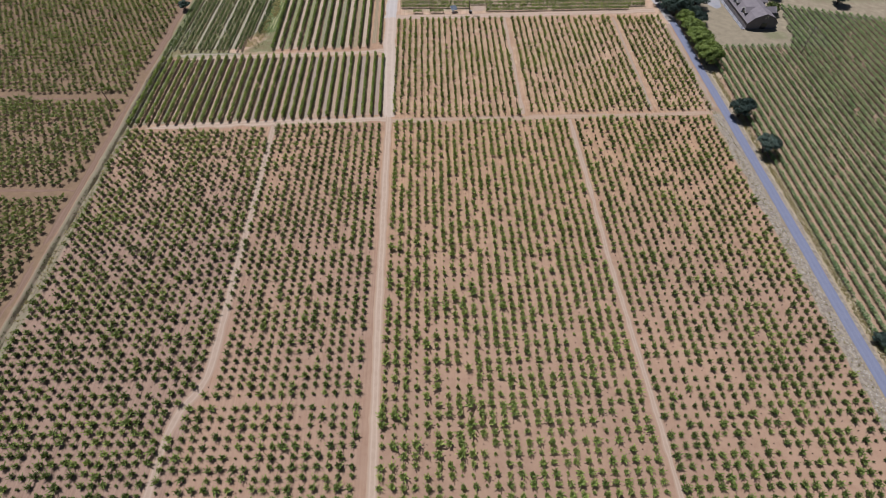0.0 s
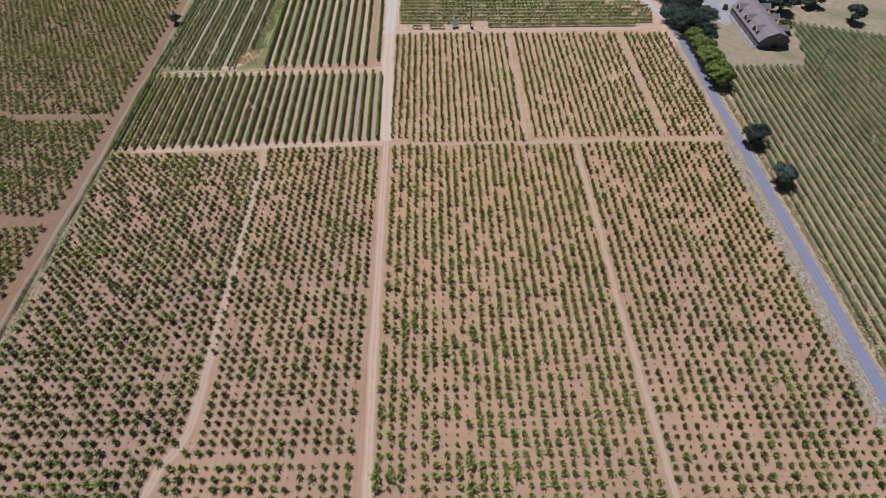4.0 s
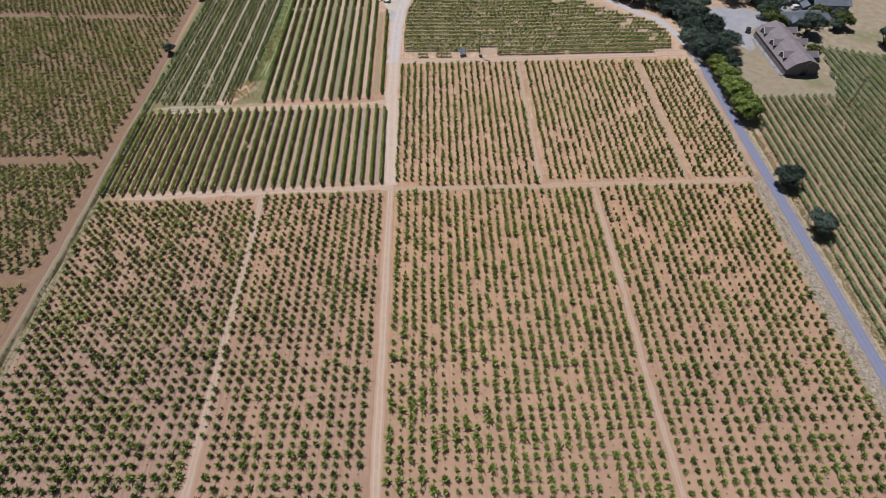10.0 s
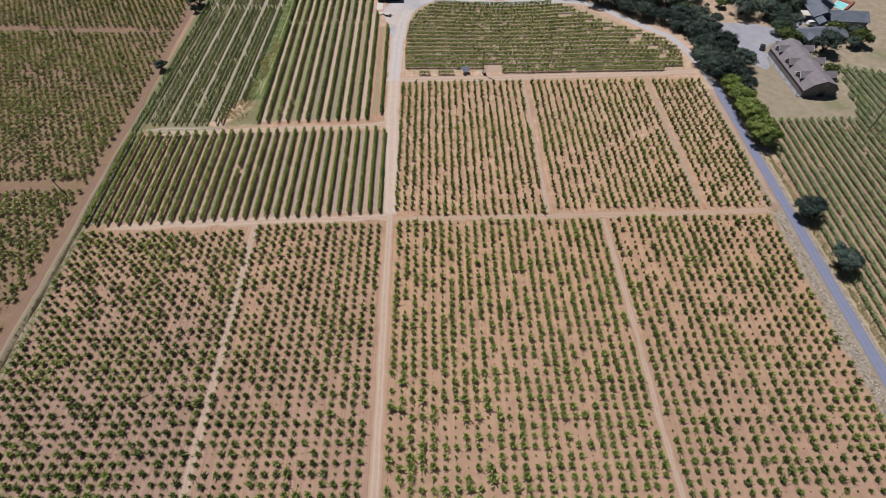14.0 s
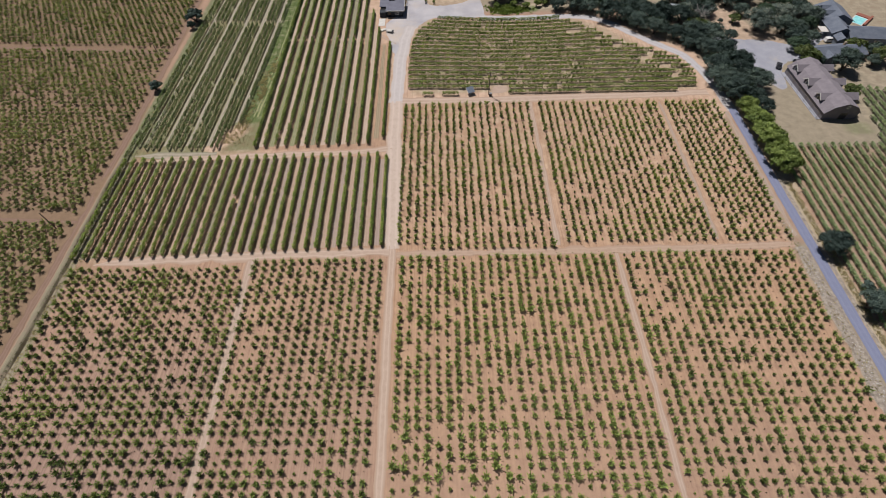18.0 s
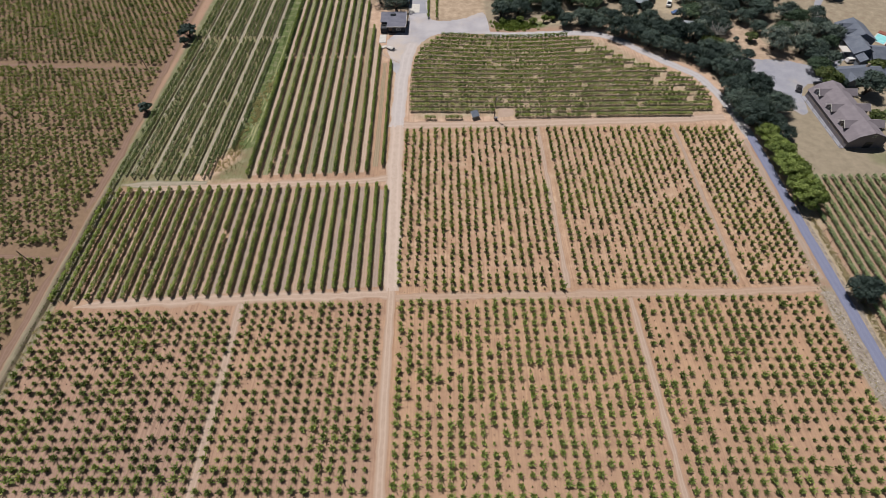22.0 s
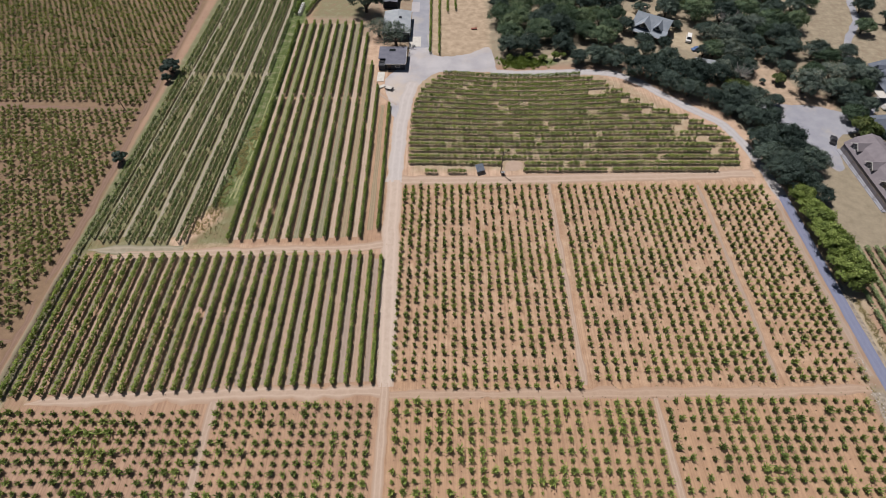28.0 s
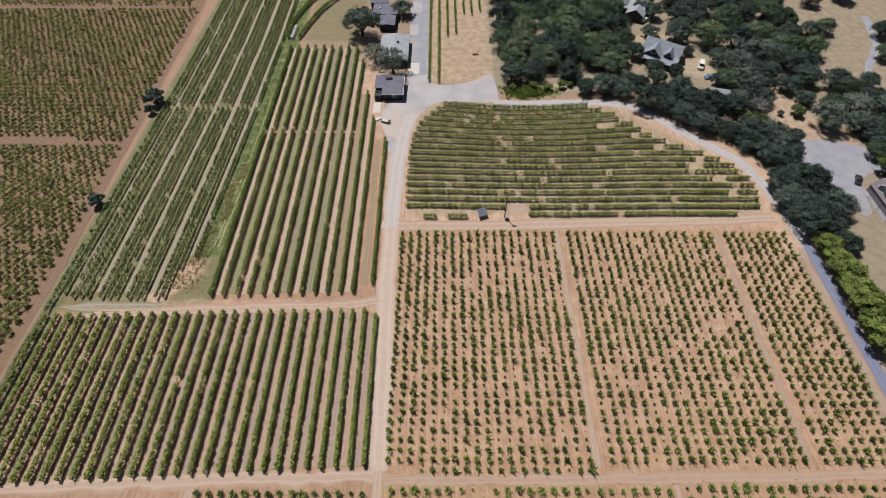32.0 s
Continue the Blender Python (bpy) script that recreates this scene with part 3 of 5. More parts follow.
patch("gravel_yard", [(-19, 226), (-14.6, 226), (-13.2, 238), (-12.2, 246), (-9, 252), (-3, 257.5), (12, 256.5), (20, 257), (19, 266), (17.5, 276), (10, 270), (2, 267.5), (-6.5, 268), (-7.5, 285), (-16, 285), (-16, 262), (-21, 258), (-25, 250)], M_GRAVEL, 0.022, 0.4, "pale grey gravel yard in front of the sheds", "yard", seed=3)
strip("asphalt_lane", [(-10.8, 274), (-11.8, 285), (-12.0, 314), (-11.8, 345), (-12, 420)], 7.6, M_DRIVE, 0.034, 0.1, "grey asphalt lane past the sheds", "road", seed=22)
patch("asphalt_drive", [(104, 236), (112, 240), (124, 237), (136, 236), (147, 231), (146, 222), (136, 220), (132, 214), (130, 203), (127, 201), (122, 212), (114, 226)], M_DRIVE, 0.024, 0.3, "pale worn asphalt forecourt beside the barn", "yard", seed=4)
strip("gravel_drive", [(146, 228), (158, 238), (170, 242)], 5.0, M_DRIVE, 0.030, 0.2, "grey driveway between houses", "road", seed=23)
strip("gravel_drive", [(160, 262), (171, 282), (182, 296), (190, 320)], 3.0, M_DRIVE, 0.030, 0.2, "pale gravel drive across dry grass", "road", seed=24)

patch("bare_patch", [(18.6, 202.2), (24.6, 202.2), (24.9, 207.2), (18.3, 207.0)], M_PATH, 0.018, 0.4, "bare reddish patch beside the pole", "ground", seed=9)
M_VERGE = surface("dry_verge", (0.22, 0.185, 0.155), (0.40, 0.352, 0.30), 1.1, 0.95, 8.0, 0.6, 0.08, 0.15, stain=(0.20, 0.165, 0.145))
strip("dry_verge", [(99.3, -60), (99.3, 30), (99.4, 60), (99.6, 90), (99.8, 118), (100.0, 130)], 4.2, M_VERGE, 0.020, 0.4, "dry grey weedy verge between vines and lane", "verge", seed=26)
strip("sandy_shoulder", [(105.2, -60), (105.0, 47), (105.5, 82), (105.7, 115), (105.9, 130), (106.0, 154), (106.2, 160)], 1.0, M_VERGE, 0.026, 0.15, "pale sandy shoulder along the lane", "verge", seed=27)
strip("sandy_shoulder", [(100.9, 134), (100.9, 150), (101.2, 175), (101.6, 190)], 2.0, M_FAINT, 0.022, 0.25, "dull sandy shoulder along the lane", "verge", seed=28)

# ---- vines ----
def leaf_blade(p, d, up, ln, wd):
    """A pointed blade from p along d."""
    s = np.cross(d, up)
    s /= np.linalg.norm(s) + 1e-6
    return [p - s * wd * 0.25, p + d * ln * 0.45 - s * wd * 0.5, p + d * ln, p + d * ln * 0.45 + s * wd * 0.5]


def vine_shape(seed, shoots=16, blades=4, reach=1.16, rise=0.95, spread=1.1, core=13):
    """Canes springing from a low head in all directions, with leaves along them, and a thick tuft of broad leaves about
    the head.
    Gives the leaves and by how much each differs from its vine's tone: young tips are yellower, inner leaves are
    darkened to paint in the bush's own shade."""
    r = np.random.RandomState(seed)
    q, shade_offset = [], []
    for i in range(shoots):
        a = 6.283 * (i + r.rand() * 0.9) / shoots
        tilt = spread * (0.25 + 0.75 * r.rand())
        d = np.array([math.cos(a) * math.sin(tilt), math.sin(a) * math.sin(tilt), math.cos(tilt) * rise])
        ln = reach * (0.5 + 0.6 * r.rand())
        p = np.array([0, 0, 0.45]) + d * 0.1
        for k in range(blades):
            t = k / blades
            e = d + r.randn(3) * 0.34
            e[2] -= 0.35 * t
            e /= np.linalg.norm(e)
            up = np.array([0, 0, 1.0]) + r.randn(3) * 0.6
            q.append(leaf_blade(p + d * ln * t * 0.85, e, up, ln * 0.46 * (1.1 - 0.25 * t), 0.24 * (1.15 - 0.6 * t)))
            # yellower tips; cane bases darkened, shade inside the bush put into the tone
            shade_offset.append(-0.34 + 0.6 * t)
    for i in range(core):
        a, h = r.rand() * 6.283, 0.25 + 0.55 * r.rand()
        p = np.array([math.cos(a), math.sin(a), 0]) * 0.30 * math.sqrt(r.rand()) + [0, 0, h]
        e = np.array([math.cos(a), math.sin(a), 0.25 * r.randn()]) + r.randn(3) * 0.3
        q.append(leaf_blade(p - e * 0.1, e / np.linalg.norm(e), r.randn(3) * 0.8 + [0, 0, 1], 0.5, 0.40))
        # core leaves toned darkest, painting in the shade about the head
        shade_offset.append(-0.62)
    return np.array(q), np.array(shade_offset)


def stump_shape(h=0.5):
    """A gnarled short trunk as four tapering faces."""
    b, t = 0.09, 0.06
    c = [(-1, -1), (1, -1), (1, 1), (-1, 1)]
    q = []
    for i in range(4):
        (x0, y0), (x1, y1) = c[i], c[(i + 1) % 4]
        q.append([(x0 * b, y0 * b, -0.02), (x1 * b, y1 * b, -0.02), (x1 * t + 0.05, y1 * t, h), (x0 * t + 0.05, y0 * t, h)])
    return np.array(q)


def scatter_quads(shape, pos, ang, size, height):
    """Copies of one leaf cluster at many places, as plain arrays."""
    c, s = np.cos(ang)[:, None, None] * size[:, None, None], np.sin(ang)[:, None, None] * size[:, None, None]
    x, y, z = shape[None, :, :, 0], shape[None, :, :, 1], shape[None, :, :, 2]
    out = np.stack([x * c - y * s + pos[:, 0, None, None], x * s + y * c + pos[:, 1, None, None], z * height[:, None, None] + np.zeros_like(c) + 0 * x], 3)
    return out.reshape(-1, 4, 3)


def lattice(x0, x1, y0, y1, dx, dy, keep, jitter, seed, slant=0.0, stagger=0.0, part_at=-99.0):
    r = np.random.RandomState(seed)
    pts = []
    nx, ny = int((x1 - x0) / dx) + 1, int((y1 - y0) / dy) + 1
    for i in range(nx):
        for j in range(ny):
            x, y = x0 + i * dx + slant * j * dy + (stagger * dx if j % 2 else 0), y0 + j * dy
            if keep(x, y):
                pts.append((x, y))
    p = np.array(pts)
    p[:, 1] -= np.where(p[:, 1] < part_at, 0.9, 0.0)
    return p + r.randn(*p.shape) * jitter


SHAPES = [vine_shape(s) for s in range(10)]
SHAPES_TALL = [vine_shape(40 + s, 15, 4, 1.12, 1.1, 0.95) for s in range(10)]
SHAPES_FAR = [vine_shape(80 + s, 11, 4, 1.05, 0.8, 1.15, 8) for s in range(8)]
STUMP = stump_shape()


def plant(name, pts, shapes, size, tone, gaps, material, label, seed, height=1.02, singles=None, weak_share=0.14, patchy=0.8, uneven=1.0):
    """A block of bush vines: leaves in one mesh, trunks in another; singles() picks vines that stand as things of their own."""
    r = np.random.RandomState(seed)
    k = len(pts)
    vigor = uneven * smooth_noise(pts[:, 0], pts[:, 1], 26, seed)
    s = size * np.clip(1 + 0.13 * r.randn(k) + 0.05 * vigor, 0.5, 1.35)
    alive = r.rand(k) > gaps * np.clip(1 - patchy * vigor, 0.1, 9)
    weak = r.rand(k) < weak_share * (1 - 0.7 * vigor)
    s[weak] *= 0.35 + 0.35 * r.rand(weak.sum())
    tn = np.clip(tone + 0.20 * vigor + 0.14 * r.randn(k), 0.02, 1)
    ang = r.rand(k) * 6.283
    idx = r.randint(0, len(shapes), k)
    own = np.zeros(k, bool) if singles is None else np.array([singles(x, y) for x, y in pts]) & alive
    root = new(name)
    tagged(root, label, "vineyard", kind="stuff")
    qs, ts = [], []
    for i, (sh, shade_offset) in enumerate(shapes):
        sel = alive & ~own & (idx == i)
        if sel.any():
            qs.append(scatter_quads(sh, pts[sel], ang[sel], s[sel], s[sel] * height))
            ts.append(np.clip(tn[sel][:, None] + shade_offset, 0.02, 1.05).ravel())
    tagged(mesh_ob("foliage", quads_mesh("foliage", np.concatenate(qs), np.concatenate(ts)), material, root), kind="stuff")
    sel = ~own
    hs = np.where(alive, 1.0, 0.75)[sel]
    tagged(mesh_ob("wood", quads_mesh("wood", scatter_quads(STUMP, pts[sel], ang[sel], hs, hs), 0.5), M_BARK, root), kind="stuff")
    if own.any():
        proto = []
        for i, (sh, shade_offset) in enumerate(shapes):
            v = new("grape_vine")
            tagged(v, "bushy head-trained grape vine with spreading green canes", "grape vine", "bush vines beside the track")
            mesh_ob("foliage", quads_mesh("foliage", sh, np.clip(0.84 + 0.025 * i + shade_offset, 0.02, 1.05)), material, v)
            mesh_ob("trunk", quads_mesh("trunk", STUMP, 0.5), M_BARK, v)
            proto.append(v)
        used = set()
        for j in np.nonzero(own)[0]:
            m = Matrix.LocRotScale((pts[j, 0], pts[j, 1], 0), Euler((0, 0, ang[j])), (s[j], s[j], s[j] * height))
            v = proto[idx[j]]
            if idx[j] in used:
                copy_thing(v, m)
            else:
                used.add(idx[j])
                v.matrix_basis = m
    return root


DX, DY = 2.43, 2.05


def path_c(y):
    """The bending path between the two blocks west of the track."""
    return float(np.interp(y, [15, 26, 31.5, 35.2, 39, 50, 66, 90, 110, 128], [-58.9, -58.7, -57.6, -54.6, -53.2, -53.2, -53.8, -53.8, -54.3, -54.6]))


plant("vine_block", lattice(-12.2, 46.6, -6.0, 128.6, 2.41, DY, lambda x, y: y < 127.7 + (x + 12) * 0.016, 0.10, 1), SHAPES, 1.11, 0.95, 0.035, M_VINE,
      "bushy green head-trained grape vines in straight rows on bare soil", 11, 1.08,
      lambda x, y: x < 10.5 and 16 < y < 77, 0.10, uneven=0.35)
plant("vine_block", lattice(49.75, 101, -5.4, 129.0, DX, DY, lambda x, y: x < 97.0 and y < 127.7 + (x + 12) * 0.016, 0.10, 2), SHAPES, 1.07, 0.64, 0.05, M_VINE,
      "smaller head-trained grape vines in straight rows on bare soil", 12, weak_share=0.18)
plant("vine_block", lattice(-57.4, -16.2, -6.65, 127.6, 2.447, DY, lambda x, y: x > path_c(y) + 0.9, 0.10, 3, part_at=34.3), SHAPES, 1.07, 0.64, 0.015, M_VINE,
      "dark green head-trained grape vines in straight rows", 13, weak_share=0.12)
plant("vine_block", lattice(-104.7, -54.6, -5.9, 126.2, 2.46, 2.04, lambda x, y: x < path_c(y) - 1.0 and x > -102.4 and y < 128.6 + (x + 55) * 0.055, 0.17, 4), SHAPES, 1.13, 0.62, 0.015, M_VINE,
      "dark green head-trained grape vines in irregular rows", 14, weak_share=0.10)
plant("vine_block", lattice(-13.45, 100, 131.2, 196.4, DX, DY, lambda x, y: abs(x - 32) > 1.3 and abs(x - 78.4) > 1.2 and x < 98.7 and y > 130.4 + (x + 12) * 0.018 + (2.4 if x < -8 else 0), 0.11, 5), SHAPES_TALL, 1.08, 0.74, 0.02, M_VINE,
      "upright head-trained grape vines in straight rows on tan soil", 15, weak_share=0.12)


def red_field(x, y):
    return -x < 112 + 0.48 * y and x < -110.9 - max(0, (y - 195) * 0.03) and min(abs(y - 98.9), abs(y - 143.5 + (x + 112) * 0.06), abs(y - 233.5 + (x + 112) * 0.05)) > 1.9


plant("vine_block", lattice(-215, -110.5, 30, 240, 2.44, 2.1, lambda x, y: red_field(x, y) and y < 233.5 - (x + 112) * 0.05, 0.16, 6, 0.0, 0.5), SHAPES_FAR, 1.42, 0.92, 0.02, M_VINE_DULL,
      "olive green bush vines on red earth", 16, weak_share=0.08, patchy=1.1)
plant("vine_block", lattice(-215, -110.5, 230, 324, 2.44, 2.1, lambda x, y: red_field(x, y) and y > 233.5 - (x + 112) * 0.05, 0.16, 6, 0.0, 0.5), SHAPES_FAR, 1.4, 0.78, 0.01, M_VINE_DULL,
      "dense dark green bush vines on red earth", 18, weak_share=0.04)
plant("vine_block", lattice(-235, -120, 329, 372, 2.44, 2.1, lambda x, y: True, 0.2, 7), SHAPES_FAR, 1.3, 0.85, 0.03, M_VINE_DULL,
      "light green bush vines beyond the red headland", 17)


# ---- trellis rows ----
def row_leaves(path, seed, per_m=34, half=0.38, low=0.55, high=1.55, gaps=0.03, tone=0.5, size=0.24, lumpy=0.0):
    """Leaves and canes along a wire: a thin, ragged wall of foliage."""
    r = np.random.RandomState(seed)
    p = resample(path, 0.5)
    seg = np.hypot(*np.diff(p, axis=0).T)
    d = np.concatenate([[0], np.cumsum(seg)])
    k = int(d[-1] * per_m)
    t = np.sort(r.rand(k)) * d[-1]
    cell = (t / 1.8).astype(int)
    if lumpy:
        t = np.clip(np.where(r.rand(k) < lumpy, (cell + 0.5 + 0.2 * r.randn(k)) * 1.8, t), 0, d[-1])
    n = cell.max() + 1
    full = np.where(r.rand(n) < gaps, 0.12, np.clip(0.85 + 0.18 * r.randn(n), 0.35, 1.2))
    keep = r.rand(k) < full[cell]
    t, cell = t[keep], cell[keep]
    k = len(t)
    c = np.stack([np.interp(t, d, p[:, 0]), np.interp(t, d, p[:, 1])], 1)
    dr = np.gradient(p, axis=0)
    dr /= np.linalg.norm(dr, axis=1)[:, None]
    dd = np.stack([np.interp(t, d, dr[:, 0]), np.interp(t, d, dr[:, 1])], 1)
    off = np.clip(r.randn(k) * 0.55, -1.2, 1.2) * half * (0.7 + 0.3 * full[cell])
    z = low + (high - low) * np.clip(r.beta(1.6, 1.2, k), 0, 1) * (0.8 + 0.25 * full[cell])
    pos = np.column_stack([c[:, 0] + dd[:, 1] * off, c[:, 1] - dd[:, 0] * off, z])
    e = r.randn(k, 3) * [0.7, 0.7, 0.5]
    e[:, :2] += np.stack([dd[:, 1], -dd[:, 0]], 1) * np.sign(off)[:, None] * 0.6
    e /= np.linalg.norm(e, axis=1)[:, None]
    up = r.randn(k, 3) * 0.7 + [0, 0, 1]
    s = np.cross(e, up)
    s /= np.linalg.norm(s, axis=1)[:, None] + 1e-6
    ln = size * (0.8 + 0.7 * r.rand(k))[:, None]
    q = np.stack([pos - e * ln * 0.5, pos - s * ln * 0.45, pos + e * ln * 0.8, pos + s * ln * 0.45], 1)
    # tone drops towards the foot: the row's shaded bottom put into leaf colour
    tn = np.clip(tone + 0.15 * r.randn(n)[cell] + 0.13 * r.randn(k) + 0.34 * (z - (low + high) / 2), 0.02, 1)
    return q, tn


def trellis_row(path, seed, label, group, material, posts=True, **kw):
    row = new("vine_row")
    tagged(row, label, "vine row", group)
    q, tn = row_leaves(path, seed, **kw)
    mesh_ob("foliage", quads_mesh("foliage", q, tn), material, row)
    p = resample(path, 1.8)
    k = len(p)
    r = np.random.RandomState(seed)
    one = np.ones(k)
    tagged(mesh_ob("wood", quads_mesh("wood", scatter_quads(STUMP, p, r.rand(k) * 6, one * 0.8, one * 1.5), 0.5), M_BARK, row), kind="stuff")
    if posts:
        hgt = kw.get("high", 1.55) + 0.1
        for e in (p[0], p[-1]):
            part("end_post", tube(bmesh.new(), (e[0], e[1], -0.1), (e[0], e[1], hgt), 0.06, 0.05, 6), M_WOOD, row)
    return row


# middle block, rows running away from the cross track
for i in range(29):
    x = -18.4 - 3.05 * i
    if x < -104.6:
        break
    y0 = 131.8 - 0.045 * (-18 - x)
    y1 = 169.6 - 0.022 * (-18 - x) - (1.5 if i == 0 else 0)
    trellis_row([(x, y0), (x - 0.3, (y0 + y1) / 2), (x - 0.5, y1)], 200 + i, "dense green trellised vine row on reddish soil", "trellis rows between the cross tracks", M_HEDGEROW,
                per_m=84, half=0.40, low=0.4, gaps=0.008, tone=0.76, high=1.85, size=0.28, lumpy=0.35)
    if i < 28:
        strip("aisle", [(x - 1.5, y0 + 0.5), (x - 1.8, (y0 + y1) / 2), (x - 2.0, y1 - 0.5)], 1.7, (M_AISLE_TILLED if i < 15 else M_AISLE_WEEDY) if i % 2 == 0 or i > 25 else M_AISLE_ORANGE, 0.014, 0.12, "bare aisle between vine rows", "ground", seed=300 + i, step=2.5)

# far block, pairs of rows about bare aisles, mown aisles between the pairs
FAR_ROWS = [-20.8] + [c + d for c in [-27.4 - 6.9 * k for k in range(6)] for d in (1.65, -1.65)]
FAR_ENDS = {0: 236, 1: 247, 2: 262, 3: 283}
for i, x in enumerate(FAR_ROWS):
    y0, y1 = 174.8 - 0.03 * (-20 - x) + (2.5 if i == 0 else 0), FAR_ENDS.get(i, 293.0)
    lean = -0.012
    for a, b in ([(y0, 240), (241.5, y1)] if y1 > 270 else [(y0, y1)]):
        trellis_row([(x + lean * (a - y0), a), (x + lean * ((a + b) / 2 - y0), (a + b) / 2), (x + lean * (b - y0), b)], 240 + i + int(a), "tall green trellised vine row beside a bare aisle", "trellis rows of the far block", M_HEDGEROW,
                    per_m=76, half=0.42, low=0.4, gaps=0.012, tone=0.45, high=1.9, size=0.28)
    if i < len(FAR_ROWS) - 1:
        bare = i % 2 == 1
        xm = (x + FAR_ROWS[i + 1]) / 2
        strip("aisle", [(xm, y0 + 0.5), (xm + lean * (y1 - y0), y1)], 1.9, M_AISLE_TAN if bare else (M_AISLE_GREEN if i > 7 else M_AISLE_MAUVE if i > 2 else M_AISLE_GREY), 0.014, 0.12,
              "bare aisle between vine rows" if bare else "mown weedy aisle between vine rows", "ground", seed=340 + i, step=2.5)
# older, thinner rows set three by three
OLD_ROWS = [(-104.9, 168.6), (-103.0, 174.3), (-100.0, 172.9), (-98.0, 172.9), (-96.1, 172.9), (-92.5, 172.8), (-90.5, 172.8), (-88.5, 172.7), (-85.1, 172.6), (-83.3, 172.6), (-81.4, 172.5),
            (-77.8, 172.6), (-76.0, 173), (-74.5, 182), (-71.4, 186)]
for i, (x, y0) in enumerate(OLD_ROWS):
    trellis_row([(x, y0), (x + 1.0, 232), (x + 1.4, 252)], 270 + i, "thin patchy trellised vine row on dry ground", "old trellis rows", M_HEDGEROW_DULL,
                per_m=58, half=0.17, low=0.35, gaps=0.06, tone=0.66, high=1.9, size=0.25, lumpy=0.45)
    trellis_row([(x + 1.4, 254.5), (x + 1.5, 300), (x + 0.7, 345)], 470 + i, "thin patchy trellised vine row on dry ground", "old trellis rows", M_HEDGEROW_DULL,
                per_m=56, half=0.18, low=0.35, gaps=0.06, tone=0.68, high=1.9, size=0.25, lumpy=0.45)
for g, x in enumerate((-101.5, -94.3, -86.8, -79.6, -73.0)):
    strip("aisle", [(x, 175 if g < 4 else 187), (x + 1.0, 232), (x + 1.5, 300), (x + 0.8, 345)], 1.5 if g == 0 else 2.1, M_AISLE_DUN, 0.014, 0.25, "pale dry aisle between old vine rows", "ground", seed=380 + g, step=2.5)

# block beside the solar pump: rows across, bowed a little
def bowed(x, y):
    return y - (0.5 + 3.0 * ((y - 200) / 56) ** 2) * math.sin(max(0.0, min(1.0, (x + 8) / 72)) * math.pi)


EAST = [(200, 93), (206, 97), (213, 98.5), (219, 98), (224, 95), (229, 88), (234, 78), (239, 71), (244, 67), (250, 62), (256.5, 52)]
WEST = [(200, -12.8), (215, -13.4), (228, -13.2), (238, -12), (246, -9.5), (252, -5), (257, -1)]
RAGGED = {3: (9, 6), 5: (12, 7.5), 7: (15, 10), 8: (8, 5), 10: (10, 6.5), 12: (7, 4), 14: (13, 8)}
for i in range(20):
    y = 202.6 + 2.98 * i
    if y > 256.4:
        break
    xe = np.interp(y, *np.array(EAST).T) - 1
    xw = np.interp(y, *np.array(WEST).T)
    spans = [(xw, xe)]
    if i in RAGGED:
        spans = [(xw, xe - RAGGED[i][0]), (xe - RAGGED[i][1], xe)]
    if i == 0:
        spans = [(24.5, xe - 6)]
    if i == 1:
        spans = [(xw, 17.5), (25, xe)]
    for a, b in spans:
        xs = np.linspace(a, b, 12)
        edge = y > 255
        trellis_row([(x, bowed(x, y)) for x in xs], 300 + i, "low green trellised vine row on tan soil", "trellis rows beside the solar pump", M_HEDGEROW,
                    per_m=90 if edge else 72, half=0.6 if edge else 0.48, low=0.3, gaps=0.03, tone=0.4 if edge else 0.58, high=1.9 if edge else 1.5, size=0.28, lumpy=0.5)
for i, (a, b) in enumerate([(-7.5, -3.6), (-0.2, 5.8)]):
    trellis_row([(a, 201.2), (b, 201.2)], 330 + i, "short green trellised vine row by the track", "trellis rows beside the solar pump", M_HEDGEROW, per_m=80, tone=0.6, half=0.6, gaps=0.0, posts=False)

# field beyond the lane
for i in range(41):
    x = 111.2 + 2.66 * i
    top = 171.8 if x < 147.5 else 173 + (x - 147.5) * 3.6 if x < 156 else 203.6 - (x - 156) * 0.31
    lo = max(38, 15 + (x - 100) * 1.35)
    if lo > top - 8:
        break
    trellis_row([(x - 0.03 * (top - lo), lo), (x - 0.015 * (top - lo), (lo + top) / 2), (x, top)], 400 + i, "dusty green trellised vine row on dry ground", "trellis rows beyond the lane", M_FIELD,
                per_m=64, half=0.44, gaps=0.02, tone=0.86, high=1.45, size=0.27)

# rows past the gravel yard
for i, (x, y0) in enumerate([(-7.2, 269.5), (-3.4, 268.6), (0.2, 302), (3.8, 304), (7.6, 321), (11.2, 320), (15.0, 323)]):
    trellis_row([(x, y0), (x - 0.3, 345), (x - 0.5, 380)], 360 + i, "green trellised vine row on straw-coloured ground", "trellis rows past the yard", M_HEDGEROW, per_m=56, tone=0.55, gaps=0.03, half=0.45)
for i, way in enumerate([[(-68.0, 300.0), (-68.0, 312.5), (-66.2, 322.2), (-63.6, 330.2), (-60.5, 337.0), (-55, 344)], [(-63.2, 299.5), (-61.2, 309.7), (-57.3, 323.1), (-51.9, 333.9), (-45, 343)]]):
    trellis_row(way, 370 + i, "curved dark green trellised vine row round a dry lawn", "curved rows", M_HEDGEROW, per_m=90, tone=0.35, gaps=0.0, half=0.7, high=1.9, size=0.3)


